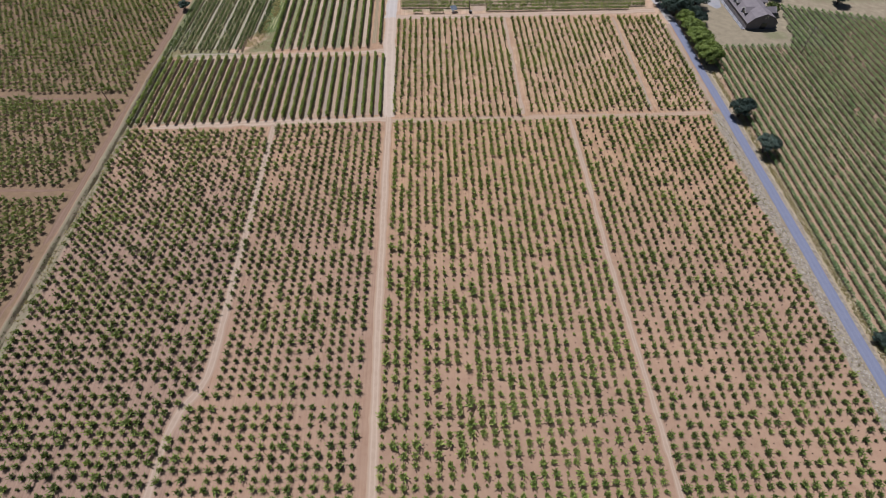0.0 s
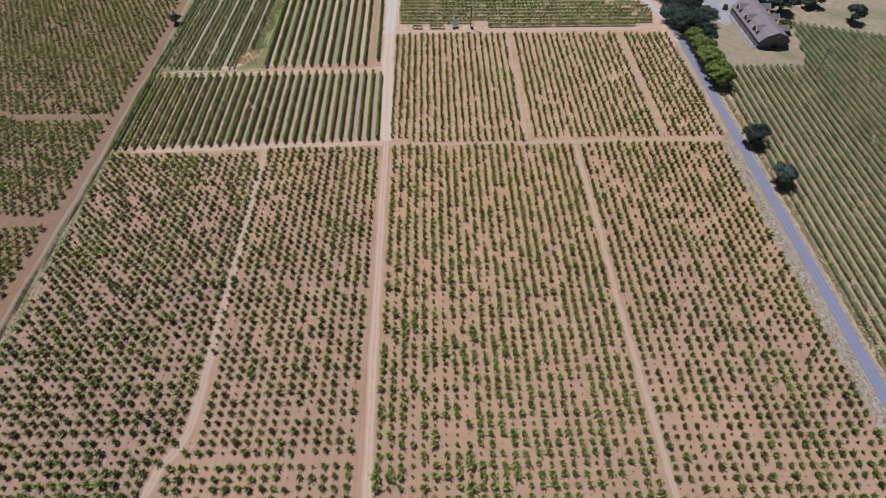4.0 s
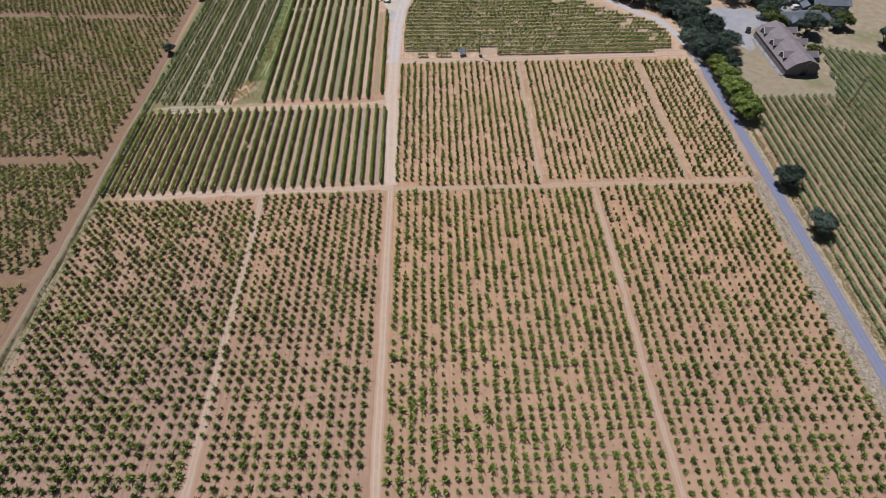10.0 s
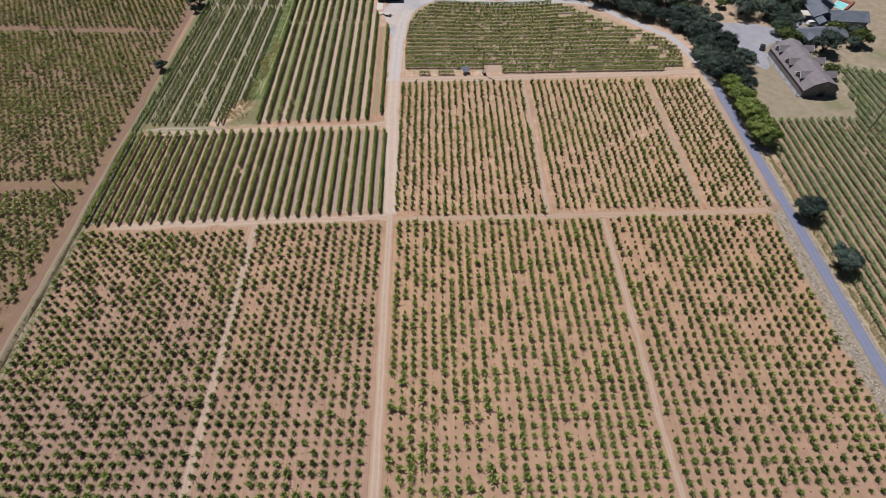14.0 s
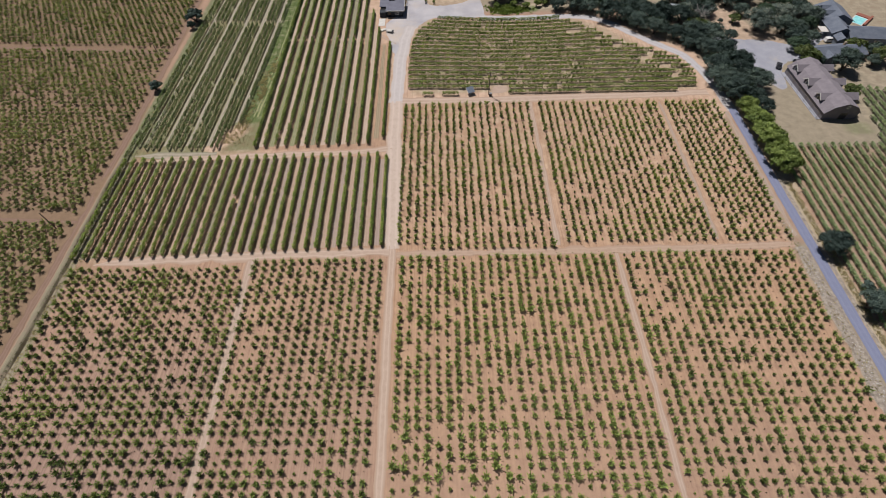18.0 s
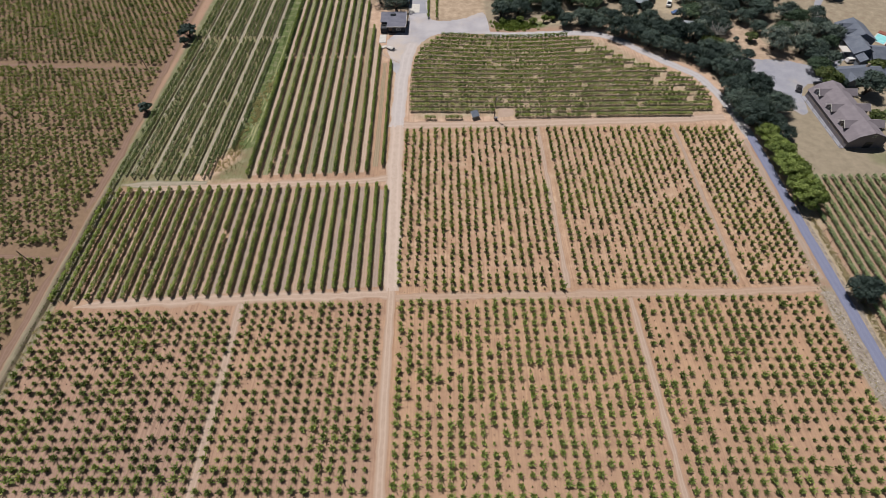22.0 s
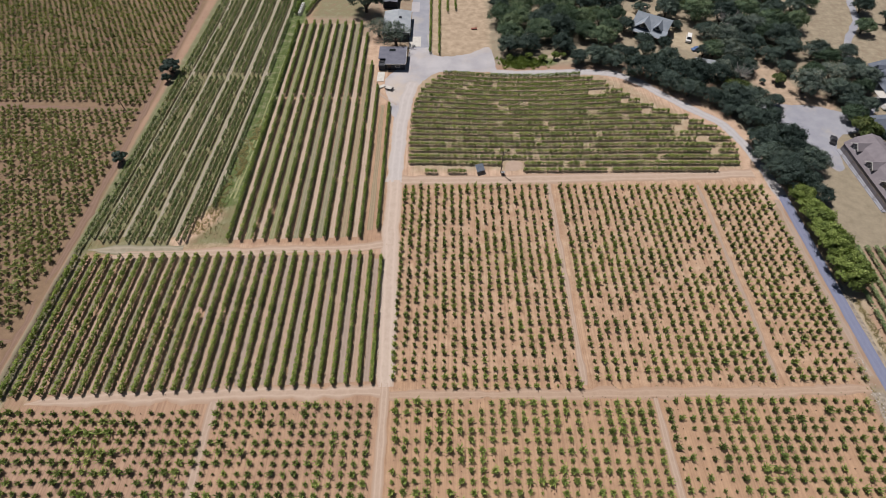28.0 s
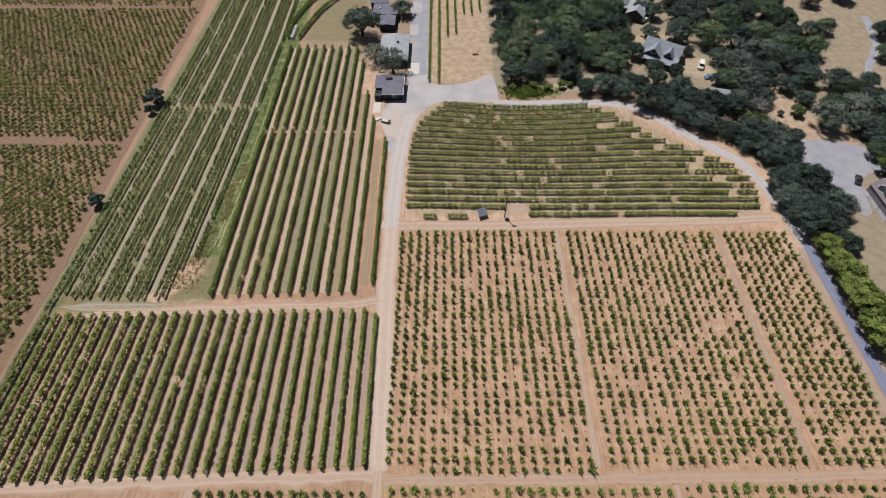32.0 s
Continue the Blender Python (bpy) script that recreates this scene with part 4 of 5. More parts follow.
# ---- weeds and stones on the verges ----
def tuft_shape(seed, blades=9, h=0.35):
    r = np.random.RandomState(seed)
    q = []
    for i in range(blades):
        a = r.rand() * 6.283
        d = np.array([math.cos(a) * 0.7, math.sin(a) * 0.7, 0.5 + 0.5 * r.rand()])
        q.append(leaf_blade(np.array([0, 0, -0.02]) + r.randn(3) * [0.08, 0.08, 0], d / np.linalg.norm(d), r.randn(3), h * (0.7 + 0.8 * r.rand()), 0.12))
    return np.array(q)


def weeds(name, pts, material, label, seed, size=1.0):
    r = np.random.RandomState(seed)
    pts = np.array(pts)
    k = len(pts)
    s = size * (0.5 + 0.9 * r.rand(k))
    q, t = [], []
    idx = r.randint(0, 5, k)
    for i in range(5):
        sel = idx == i
        sh = tuft_shape(700 + i)
        q.append(scatter_quads(sh, pts[sel], r.rand(sel.sum()) * 6.283, s[sel], s[sel]))
        t.append(np.repeat(np.clip(0.5 + 0.25 * r.randn(sel.sum()), 0, 1), len(sh)))
    tagged(mesh_ob(name, quads_mesh(name, np.concatenate(q), np.concatenate(t)), material), label, "weeds", kind="stuff")


wr = np.random.RandomState(31)
M_DRYWEED = leaf_material("dry_weed", (0.40, 0.35, 0.24), (0.56, 0.50, 0.36), (0.68, 0.63, 0.50), 0.5)
M_GREENWEED = leaf_material("green_weed", (0.05, 0.072, 0.028), (0.13, 0.17, 0.06), (0.24, 0.26, 0.12), 0.3)
ya = wr.rand(700) * 200 - 30
weeds("ditch_weeds", np.column_stack([ditch_x(ya) - 0.5 + wr.randn(700) * 0.35, ya]), M_GREENWEED, "dark weeds growing along the ditch", 41, 0.7)
ya = wr.rand(1500) * 360 - 30
weeds("ditch_bank_grass", np.column_stack([ditch_x(ya) + 0.7 + np.abs(wr.randn(1500)) * 1.1, ya]), M_DRYWEED, "dry grass tufts on the ditch banks", 42)
ya = wr.rand(1900) * 170 - 30
weeds("verge_weeds", np.column_stack([99.3 + np.clip(wr.randn(1900), -2, 1.6) * 0.9, ya])[:800], M_DRYWEED, "dry weeds on the verge between vines and lane", 43, 0.75)
ya = wr.rand(2600) * 130 + 25
weeds("roadside_grass", np.column_stack([107.0 + 0.012 * (ya - 60) + np.clip(wr.randn(2600), -1.5, 1.5) * 0.55, ya]), M_DRYWEED, "straw-coloured tall grass beside the lane", 44, 0.9)
ya = wr.rand(1600) * 125 + 174
gx = np.interp(ya, [p[1] for p in GRASSWAY], [p[0] for p in GRASSWAY])
weeds("grass_way", np.column_stack([gx + wr.randn(1600) * 1.6, ya])[:600], M_GREENWEED, "green and bleached grass in a drainage swale", 45, 0.7)
hx = wr.rand(130) * 112 - 13
weeds("headland_weeds", np.column_stack([hx, 129.3 + hx * 0.016 + np.where(wr.rand(130) < 0.5, 1.35, -1.2) + wr.randn(130) * 0.22]), M_GREENWEED, "low weeds lining the faint cross track", 48, 0.5)
weeds("corner_weeds", np.column_stack([-74 + wr.randn(260) * 1.7, 176 + np.abs(wr.randn(260)) * 4]), M_DRYWEED, "dead brush heaped at the row ends", 46, 0.9)
weeds("green_bank", np.column_stack([29.5 + wr.randn(500) * 4, 263 + wr.randn(500) * 1.7]), M_MAPLE, "bright green scrub beside the gravel road", 47, 2.8)


def stones(name, pts, label, seed):
    r = np.random.RandomState(seed)
    pts = np.array(pts)
    k = len(pts)
    b = [(-1, -1), (1.1, -0.8), (0.8, 1), (-0.9, 0.9)]
    q = [[(*b[i], -0.3), (*b[(i + 1) % 4], -0.3), (b[(i + 1) % 4][0] * 0.6, b[(i + 1) % 4][1] * 0.6, 0.8), (b[i][0] * 0.6, b[i][1] * 0.6, 0.8)] for i in range(4)]
    q.append([(x * 0.6, y * 0.6, 0.8) for x, y in b])
    s = 0.06 + 0.10 * r.rand(k) ** 2
    tagged(mesh_ob(name, quads_mesh(name, scatter_quads(np.array(q), pts, r.rand(k) * 6.283, s, s), 0.5), M_CONCRETE), label, "stones", kind="stuff")


ya = wr.rand(1000) * 170 - 30
stones("verge_stones", np.column_stack([99.7 + np.clip(wr.randn(1000), -2, 1.3) * 0.8, ya]), "pale stones strewn along the lane verge", 51)
strip("worn_wheel_line", [(p[0] + 2.5, p[1]) for p in GRASSWAY[:5]], 0.5, M_WHEELGRASS, 0.016, 0.12, "flattened pale wheel line in the grass", seed=60)
strip("worn_wheel_line", [(p[0] + 1.2, p[1]) for p in GRASSWAY[:5]], 0.45, M_WHEELGRASS, 0.016, 0.12, "flattened pale wheel line in the grass", seed=61)
for i, (x, y, dx, dy) in enumerate([(-66.8, 219.5, 1.0, 3.5), (-68.8, 211, 0.9, 3.0), (-67.6, 203.5, 0.8, 2.5), (-70.2, 193, 0.8, 4.5), (-70.6, 185.5, 0.9, 3.0)]):
    weeds("dead_brush", np.column_stack([x + wr.randn(90) * dx, y + wr.randn(90) * dy]), M_DRYWEED, "bleached dead brush lying in the grassy swale", 62 + i, 1.5)


# ---- trees ----
def crown_quads(seed, radius, height, base, lobes=17, clumps=18, leaves=24, leaf=0.36, flat=0.6):
    r = np.random.RandomState(seed)
    q, tn = [], []
    for i in range(lobes):
        a = 6.283 * (i * 0.618 + 0.12 * r.rand())
        rad = radius * 0.76 * math.sqrt((i + 0.3) / lobes)
        lr = radius * (0.25 + 0.13 * r.rand())
        top = base + (height - base) * (1 - 0.55 * (rad / radius) ** 2) - lr * 0.75
        c = np.array([rad * math.cos(a), rad * math.sin(a), max(base * 0.8, top - 0.15 * height * r.rand())])
        lt = 0.16 * r.randn()
        for k in range(clumps):
            v = r.randn(3)
            v[2] = abs(v[2]) * 0.9 - 0.35
            v /= np.linalg.norm(v)
            cc = c + v * lr * np.array([1, 1, flat + 0.25]) * (0.75 + 0.35 * r.rand())
            pos = cc + r.randn(leaves, 3) * lr * np.array([0.24, 0.24, 0.16])
            w = v + [0, 0, 0.25]
            w /= np.linalg.norm(w)
            e = r.randn(leaves, 3)
            e -= (e @ w)[:, None] * w * 0.75
            e /= np.linalg.norm(e, axis=1)[:, None]
            up = w + r.randn(leaves, 3) * 0.3
            s = np.cross(e, up)
            s /= np.linalg.norm(s, axis=1)[:, None] + 1e-6
            ln = leaf * (0.7 + 0.7 * r.rand(leaves))[:, None]
            q.append(np.stack([pos - e * ln * 0.55, pos - s * ln * 0.5, pos + e * ln * 0.7, pos + s * ln * 0.5], 1))
            # clumps facing up get a lighter tone: lit crown tops painted into leaves
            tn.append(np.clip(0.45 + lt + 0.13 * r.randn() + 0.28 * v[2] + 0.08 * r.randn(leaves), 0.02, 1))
    return np.concatenate(q), np.concatenate(tn)


def trunk_mesh(seed, radius, height, base):
    r = np.random.RandomState(seed)
    bm = bmesh.new()
    fork = Vector((0.2 * r.randn(), 0.2 * r.randn(), base * 0.75))
    rt = radius * 0.075 + 0.05
    tube(bm, (0, 0, -0.15), fork * 0.5, rt * 1.35, rt, 8)
    tube(bm, fork * 0.5, fork, rt, rt * 0.85, 8)
    for i in range(6):
        a = 6.283 * (i + 0.4 * r.rand()) / 6
        mid = fork + Vector((math.cos(a) * radius * 0.32, math.sin(a) * radius * 0.32, (height - base) * 0.30))
        end = fork + Vector((math.cos(a + 0.2) * radius * 0.68, math.sin(a + 0.2) * radius * 0.68, (height - base) * 0.55))
        tube(bm, fork, mid, rt * 0.6, rt * 0.38, 6)
        tube(bm, mid, end, rt * 0.38, rt * 0.12, 5)
    return bm


def tree_kind(name, seed, radius, height, base, material, label, category, **kw):
    t = new(name)
    tagged(t, label, category)
    part("trunk", trunk_mesh(seed, radius, height, base), M_BARK, t, smooth=True)
    q, tn = crown_quads(seed, radius, height, base, **kw)
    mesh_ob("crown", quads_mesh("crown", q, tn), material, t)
    return t


def grove(kinds, spots, seed, group=""):
    """Trees at (x, y, scale), taken in turn from the kinds; the first of each kind is the original."""
    r = random.Random(seed)
    for i, (x, y, s) in enumerate(spots):
        k = kinds[i % len(kinds)]
        m = pose(x, y, 0, 0, 0, r.uniform(0, 360)) @ Matrix.Diagonal((s * r.uniform(0.92, 1.08), s * r.uniform(0.92, 1.08), s * r.uniform(0.9, 1.08), 1))
        if k.get("placed"):
            t = copy_thing(k, m)
        else:
            k["placed"] = 1
            k.matrix_basis = m
            t = k
        if group:
            t["group"] = group
    for k in kinds:
        if "placed" in k:
            del k["placed"]


OAKS = [tree_kind("oak_tree", 500 + i, 6.0, 8.5, 1.3, M_OAK, "spreading dark green live oak tree", "oak tree") for i in range(4)]
GREY_OAKS = [tree_kind("blue_oak_tree", 520 + i, 6.0, 8.5, 2.0, M_OAK_GREY, "spreading grey-green blue oak tree", "oak tree", clumps=14) for i in range(3)]
SCREEN = [(25, 271, .8), (26, 279, 1), (23, 293, 1), (24, 312, 1.1), (31, 293, 1), (34, 312, 1), (33, 273, .85), (39, 281, 1.1), (44, 303, 1), (47, 273, .8), (53, 312, 1.1), (51, 290, 1.1),
          (61, 303, 1), (58, 281, .9), (66, 291, .9), (72, 304, 1), (64, 320, 1.1), (45, 320, 1), (30, 326, 1), (56, 330, 1), (75, 322, .9), (40, 336, 1.1)]
ROADSIDE = [(82, 277.5, .7), (90, 275, .65), (76, 287, .8), (97, 299, .85), (87, 303, .7), (99, 289, .6), (52, 263.5, .8), (59, 263.5, .8), (66, 261.5, .85), (73, 266, .8), (80, 268, .8), (73, 255.5, .9), (80, 253, 1), (84, 247, 1), (90, 242, 1), (94, 249, 1), (90, 257, .9), (97, 238, .85), (83, 259, .9), (87.5, 263, .7), (95.5, 257, .75), (63, 267, .7), (69.5, 268.5, .65)]
CORNER = [(117.5, 204, .75), (118.5, 209.5, .65), (115.5, 197.5, .55), (104.8, 240, .9), (110.4, 235, .85), (101.6, 232.5, .75), (115, 228.5, .75), (119.5, 236.5, .6), (103.5, 251.5, .75), (113, 254.5, .75), (117.5, 257.5, .9), (99.5, 255, .75), (105, 236, .85), (106, 228, .95), (110, 224, 1), (109, 216, 1), (113, 214, .9), (104.9, 207, 1.05), (109.5, 202, 1), (114, 209, .85), (106.2, 197, .95), (105, 202, .8), (113.5, 196, .65), (103.8, 214, .9), (114.3, 190.5, .55)]
WOOD = [(109, 296, 1.1), (108, 311, 1), (102, 316, 1), (121, 310, 1.1), (132, 316, 1.1), (119, 293, 1), (130, 297, 1.1), (110, 283, 1), (125, 273, 1), (138, 288, 1.1), (145, 301, 1), (138, 277, 1),
        (148, 288, .95), (129, 265, .9), (132, 257, .8), (108, 268, .9), (110.5, 258.5, .85), (155, 303, .7), (163, 306, .7), (115, 322, 1), (126, 328, 1), (142, 318, 1), (92, 318, .9), (88, 326, .9),
        (150, 262, .8), (158, 257, .9), (150.5, 241.5, .8), (144, 228.5, .75), (151, 233, .75), (143.6, 241, .8), (156, 245, .7), (147, 236.5, .85), (186, 303, 1), (178, 286, .8), (192, 292, 1), (162, 268, .6), (140, 252, .8), (168, 330, 1), (152, 333, 1), (185, 335, 1), (104, 268, .7)]
GREYS = [(115, 276, 1), (121, 283, 1.05), (113, 266, .9), (134, 244, 1.1), (147, 251, .85), (130, 286, 1), (148, 267, .9), (157, 249, .9)]


def fill(spots, area, spacing, seed, tries=900, scale=(0.75, 1.1)):
    """More trees inside an outline, none closer than the spacing to another."""
    r = random.Random(seed)
    out = list(spots)
    xs, ys = [p[0] for p in area], [p[1] for p in area]
    for _ in range(tries):
        x, y = r.uniform(min(xs), max(xs)), r.uniform(min(ys), max(ys))
        inside = False
        for (ax, ay), (bx, by) in zip(area, area[1:] + area[:1]):
            if (ay > y) != (by > y) and x < (bx - ax) * (y - ay) / (by - ay) + ax:
                inside = not inside
        if inside and all(math.hypot(x - p[0], y - p[1]) > spacing for p in out):
            out.append((x, y, r.uniform(*scale)))
    return out


SCREEN = fill(SCREEN, [(26, 274), (44, 277), (66, 275), (74, 296), (74, 345), (23, 345), (23, 285)], 7.0, 3)
WOOD = fill(WOOD, [(101, 262), (113, 262), (137, 268), (150, 285), (148, 320), (150, 345), (100, 345), (97, 305), (110, 292), (110, 275)], 7.0, 4)
GREEN_OAKS = [tree_kind("oak_tree", 510 + i, 6.0, 8.5, 1.3, M_OAK_GREEN, "spreading mid green live oak tree", "oak tree") for i in range(2)]
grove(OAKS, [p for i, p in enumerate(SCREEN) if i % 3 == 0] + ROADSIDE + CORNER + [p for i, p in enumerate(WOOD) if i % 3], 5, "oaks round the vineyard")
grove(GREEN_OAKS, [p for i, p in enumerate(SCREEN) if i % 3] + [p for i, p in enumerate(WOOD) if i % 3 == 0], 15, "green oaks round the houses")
grove(GREY_OAKS, GREYS + [(-36.5, 303, 1.45), (-20, 320, .8)], 6, "grey-green oaks")
SPARSE = [tree_kind("bare_oak_tree", 530, 6.2, 8.6, 2.6, M_OAK_GREY, "half-bare grey oak with open branches over a roof", "oak tree", clumps=9, leaves=12, leaf=0.34)]
grove(SPARSE, [(-21.5, 275.5, 1.15), (-29, 283, .8), (111, 277, .9), (106.5, 255, .7)], 61)
M_DEADWOOD = surface("bleached_wood", (0.22, 0.205, 0.195), (0.40, 0.385, 0.37), 2.0, 0.9, 14.0, 0.5, 0.03)


def dead_tree(x, y, h, seed):
    """A leafless tree: trunk, limbs and twigs, each thinner than the last."""
    r = random.Random(seed)
    t = new("dead_tree")
    t.matrix_world = pose(x, y, 0, 0, 0, r.uniform(0, 360))
    tagged(t, "bare grey dead tree among live oaks", "tree")
    twigs = bmesh.new()
    top = Vector((0.3, 0.2, h * 0.4))
    part("trunk", tube(bmesh.new(), (0, 0, -0.2), top, 0.32, 0.24, 8), M_DEADWOOD, t)
    for i in range(9):
        a = i * 2.4 + r.uniform(-0.3, 0.3)
        s = r.uniform(0.25, 0.5)
        end = top + Vector((math.cos(a) * h * s, math.sin(a) * h * s, h * r.uniform(0.2, 0.55)))
        part("limb", tube(bmesh.new(), top, end, 0.17, 0.07, 6), M_DEADWOOD, t)
        for k in range(9):
            f = top.lerp(end, r.uniform(0.35, 1.0))
            d = Vector((math.cos(a), math.sin(a), 0.5)) + Vector((r.gauss(0, 0.8), r.gauss(0, 0.8), r.gauss(0.1, 0.5)))
            e = f + d.normalized() * h * r.uniform(0.1, 0.22)
            tube(twigs, f, e, 0.06, 0.025, 4)
            for _ in range(3):
                g = f.lerp(e, r.uniform(0.4, 1.0))
                tube(twigs, g, g + Vector((r.gauss(0, 0.6), r.gauss(0, 0.6), r.gauss(0.2, 0.5))), 0.03, 0.012, 3)
    tagged(part("brushwood", twigs, M_DEADWOOD, t), kind="stuff")


dead_tree(117.0, 284.5, 10.0, 1)
dead_tree(111.2, 249.8, 7.5, 2)
ROUND_TREES = [tree_kind("round_tree", 540 + i, 3.7, 7.0, 0.7, M_OAK, "round dense dark green tree beside the lane", "tree", lobes=14, clumps=24, leaves=28, leaf=0.26) for i in range(2)]
grove(ROUND_TREES, [(107.2, 128.5, 1.12), (107.9, 110.2, 1.05), (107.0, 43.5, .5), (107.2, 31, .8), (106.6, 25.5, .8), (155, 213.8, 1.35), (171.5, 223, .8), (183, 205, 1.1), (168.5, 217, .7), (147.5, 217.8, .6)], 7)
MAPLES = [tree_kind("maple_tree", 560 + i, 3.4, 5.4, 0.5, M_MAPLE, "rounded yellow-green tree in a roadside row", "tree", lobes=14, clumps=22, leaves=26, leaf=0.26) for i in range(2)]
grove(MAPLES, [(107.6, 189.5, 1.1), (107.8, 184.5, 1.15), (107.9, 180, 1.15), (107.9, 175, 1.2), (107.9, 170, 1.2), (107.9, 165, 1.2), (107.7, 160.3, 1.25)], 8, "roadside row of bright trees")
BUSHES = [tree_kind("bush", 580 + i, 1.7, 2.4, 0.3, M_MAPLE, "rounded yellow-green bush on dry ground", "bush", lobes=7, clumps=14, leaf=0.26) for i in range(1)]
grove(BUSHES, [(106.6, 249.2, 1.25), (25, 265.5, .8), (33, 266, .9), (38.5, 264.8, .9), (43.5, 266, .9), (47, 267, .7)], 9)
OLIVES = [tree_kind("olive_bush", 588, 1.7, 2.4, 0.3, M_OLIVE, "rounded olive green bush beside a building", "bush", lobes=10, clumps=20, leaves=24, leaf=0.16)]
grove(OLIVES, [(127, 250, 1.6), (108.9, 243.6, 1.5), (142.3, 219.8, 1.9), (149.0, 197.8, 1.25), (172, 219, 1.7), (166, 226.5, 1.5)], 19)
DARK_BUSHES = [tree_kind("dark_bush", 585, 1.5, 2.6, 0.3, M_OAK, "dark green bush at the field edge", "bush", lobes=7, clumps=14, leaf=0.26)]
grove(DARK_BUSHES, [(-107.6, 206, 1.6), (-107.5, 256, 1.5), (-108, 250, .8), (50.5, 270, 1), (110.6, 116, .7), (121, 250, .5)], 10)


# ---- buildings ----
def window(house, wall, x, y, z, w, h, axis, out):
    """A window set on a wall: frame and pane. axis: the way along the wall; out: +1 or -1 along the other."""
    f, g = bmesh.new(), bmesh.new()
    t, u = 0.09, 0.06 * out
    if axis == 'x':
        for a in ((x - w / 2, x + w / 2, z - h / 2 - t, z - h / 2), (x - w / 2, x + w / 2, z + h / 2, z + h / 2 + t), (x - w / 2 - t, x - w / 2, z - h / 2 - t, z + h / 2 + t), (x + w / 2, x + w / 2 + t, z - h / 2 - t, z + h / 2 + t)):
            box(f, a[0], a[1], min(y, y + u), max(y, y + u), a[2], a[3])
        box(g, x - w / 2, x + w / 2, min(y, y + u * 0.5), max(y, y + u * 0.5), z - h / 2, z + h / 2)
    else:
        for a in ((y - w / 2, y + w / 2, z - h / 2 - t, z - h / 2), (y - w / 2, y + w / 2, z + h / 2, z + h / 2 + t), (y - w / 2 - t, y - w / 2, z - h / 2 - t, z + h / 2 + t), (y + w / 2, y + w / 2 + t, z - h / 2 - t, z + h / 2 + t)):
            box(f, min(x, x + u), max(x, x + u), a[0], a[1], a[2], a[3])
        box(g, min(x, x + u * 0.5), max(x, x + u * 0.5), y - w / 2, y + w / 2, z - h / 2, z + h / 2)
    fr = part("window", f, M_WHITE, house, "white window frame")
    part("pane", g, M_GLASS, fr)


def wing(house, x0, x1, y0, y1, h, rise, axis, wall_m, roof_m, over=0.45, base=0.0):
    """A gabled block: walls with gable ends, and a roof slab on both slopes."""
    bm = bmesh.new()
    if axis == 'x':
        c, hw = (y0 + y1) / 2, (y1 - y0) / 2
        prism(bm, [(y0, base), (y1, base), (y1, h), (c, h + rise), (y0, h)], 'x', x0, x1)
        a, b = x0 - over, x1 + over
    else:
        c, hw = (x0 + x1) / 2, (x1 - x0) / 2
        prism(bm, [(x0, base), (x1, base), (x1, h), (c, h + rise), (x0, h)], 'y', y0, y1)
        a, b = y0 - over, y1 + over
    part("wall", bm, wall_m, house)
    k = rise / hw
    e, t = 0.02, 0.14
    pts = [(c - hw - over, h - over * k + e), (c, h + rise + e), (c + hw + over, h - over * k + e), (c + hw + over, h - over * k + e + t), (c, h + rise + e + t), (c - hw - over, h - over * k + e + t)]
    return part("roof", prism(bmesh.new(), pts, axis, a, b), roof_m, house)


def house(name, x, y, rz, label):
    h = new(name)
    h.matrix_world = pose(x, y, 0, 0, 0, rz)
    return tagged(h, label, "house")


# barn with cross gables
barn = house("barn", 139.0, 185.0, 0, "long dark brown barn with a mauve shingle roof and cross gables")
prof = [(-6.1, 0), (6.1, 0), (6.1, 2.7), (4.0, 4.8), (0, 6.2), (-4.0, 4.8), (-6.1, 2.7)]
part("wall", prism(bmesh.new(), prof, 'y', 0, 28.1), M_BARNWALL, barn)
rp = [(-6.4, 2.45), (-4.05, 4.85), (0, 6.27), (4.05, 4.85), (6.4, 2.45), (6.5, 2.6), (4.12, 5.02), (0, 6.46), (-4.12, 5.02), (-6.5, 2.6)]
part("roof", prism(bmesh.new(), rp, 'y', -0.3, 28.4), M_BARNROOF, barn)
for k in range(3):
    yc = 7.0 + 8.6 * k
    dm = part("dormer", prism(bmesh.new(), [(yc - 1.8, 2.4), (yc + 1.8, 2.4), (yc + 1.8, 4.5), (yc, 5.7), (yc - 1.8, 4.5)], 'x', -5.7, 6.6), M_BARNWALL, barn)
    part("dormer_roof", prism(bmesh.new(), [(yc - 2.1, 4.3), (yc, 5.75), (yc + 2.1, 4.3), (yc + 2.18, 4.42), (yc, 5.93), (yc - 2.18, 4.42)], 'x', -6.2, 7.2), M_BARNROOF, dm)
    for sx in (-1, 1):
        bb = bmesh.new()
        for s in (-1, 1):
            xa = -6.22 if sx < 0 else 7.22
            prism(bb, [(yc + s * 2.15, 4.15), (yc + s * 2.15, 4.4), (yc, 5.9), (yc, 5.65)], 'x', min(xa, xa + sx * 0.08), max(xa, xa + sx * 0.08))
        part("bargeboard", bb, M_WHITE, dm, "white bargeboard")
        window(barn, None, -5.7 if sx < 0 else 6.6, yc, 4.0, 1.2, 1.1, 'y', sx)
part("door", boxed(-0.2, 2.2, -0.08, 0.02, 0.02, 2.5), M_CARDARK, barn, "dark barn door")
window(barn, None, 0.8, 0, 4.9, 0.8, 0.8, 'x', -1)
part("porch_rail", boxed(-7.42, -7.32, 0.5, 24.8, 2.3, 2.42), M_WOOD, barn, "weathered porch rail")
part("porch_floor", boxed(-7.5, -6.12, 0, 28.1, 0.0, 0.12), M_DRIVE, barn, "grey concrete porch")
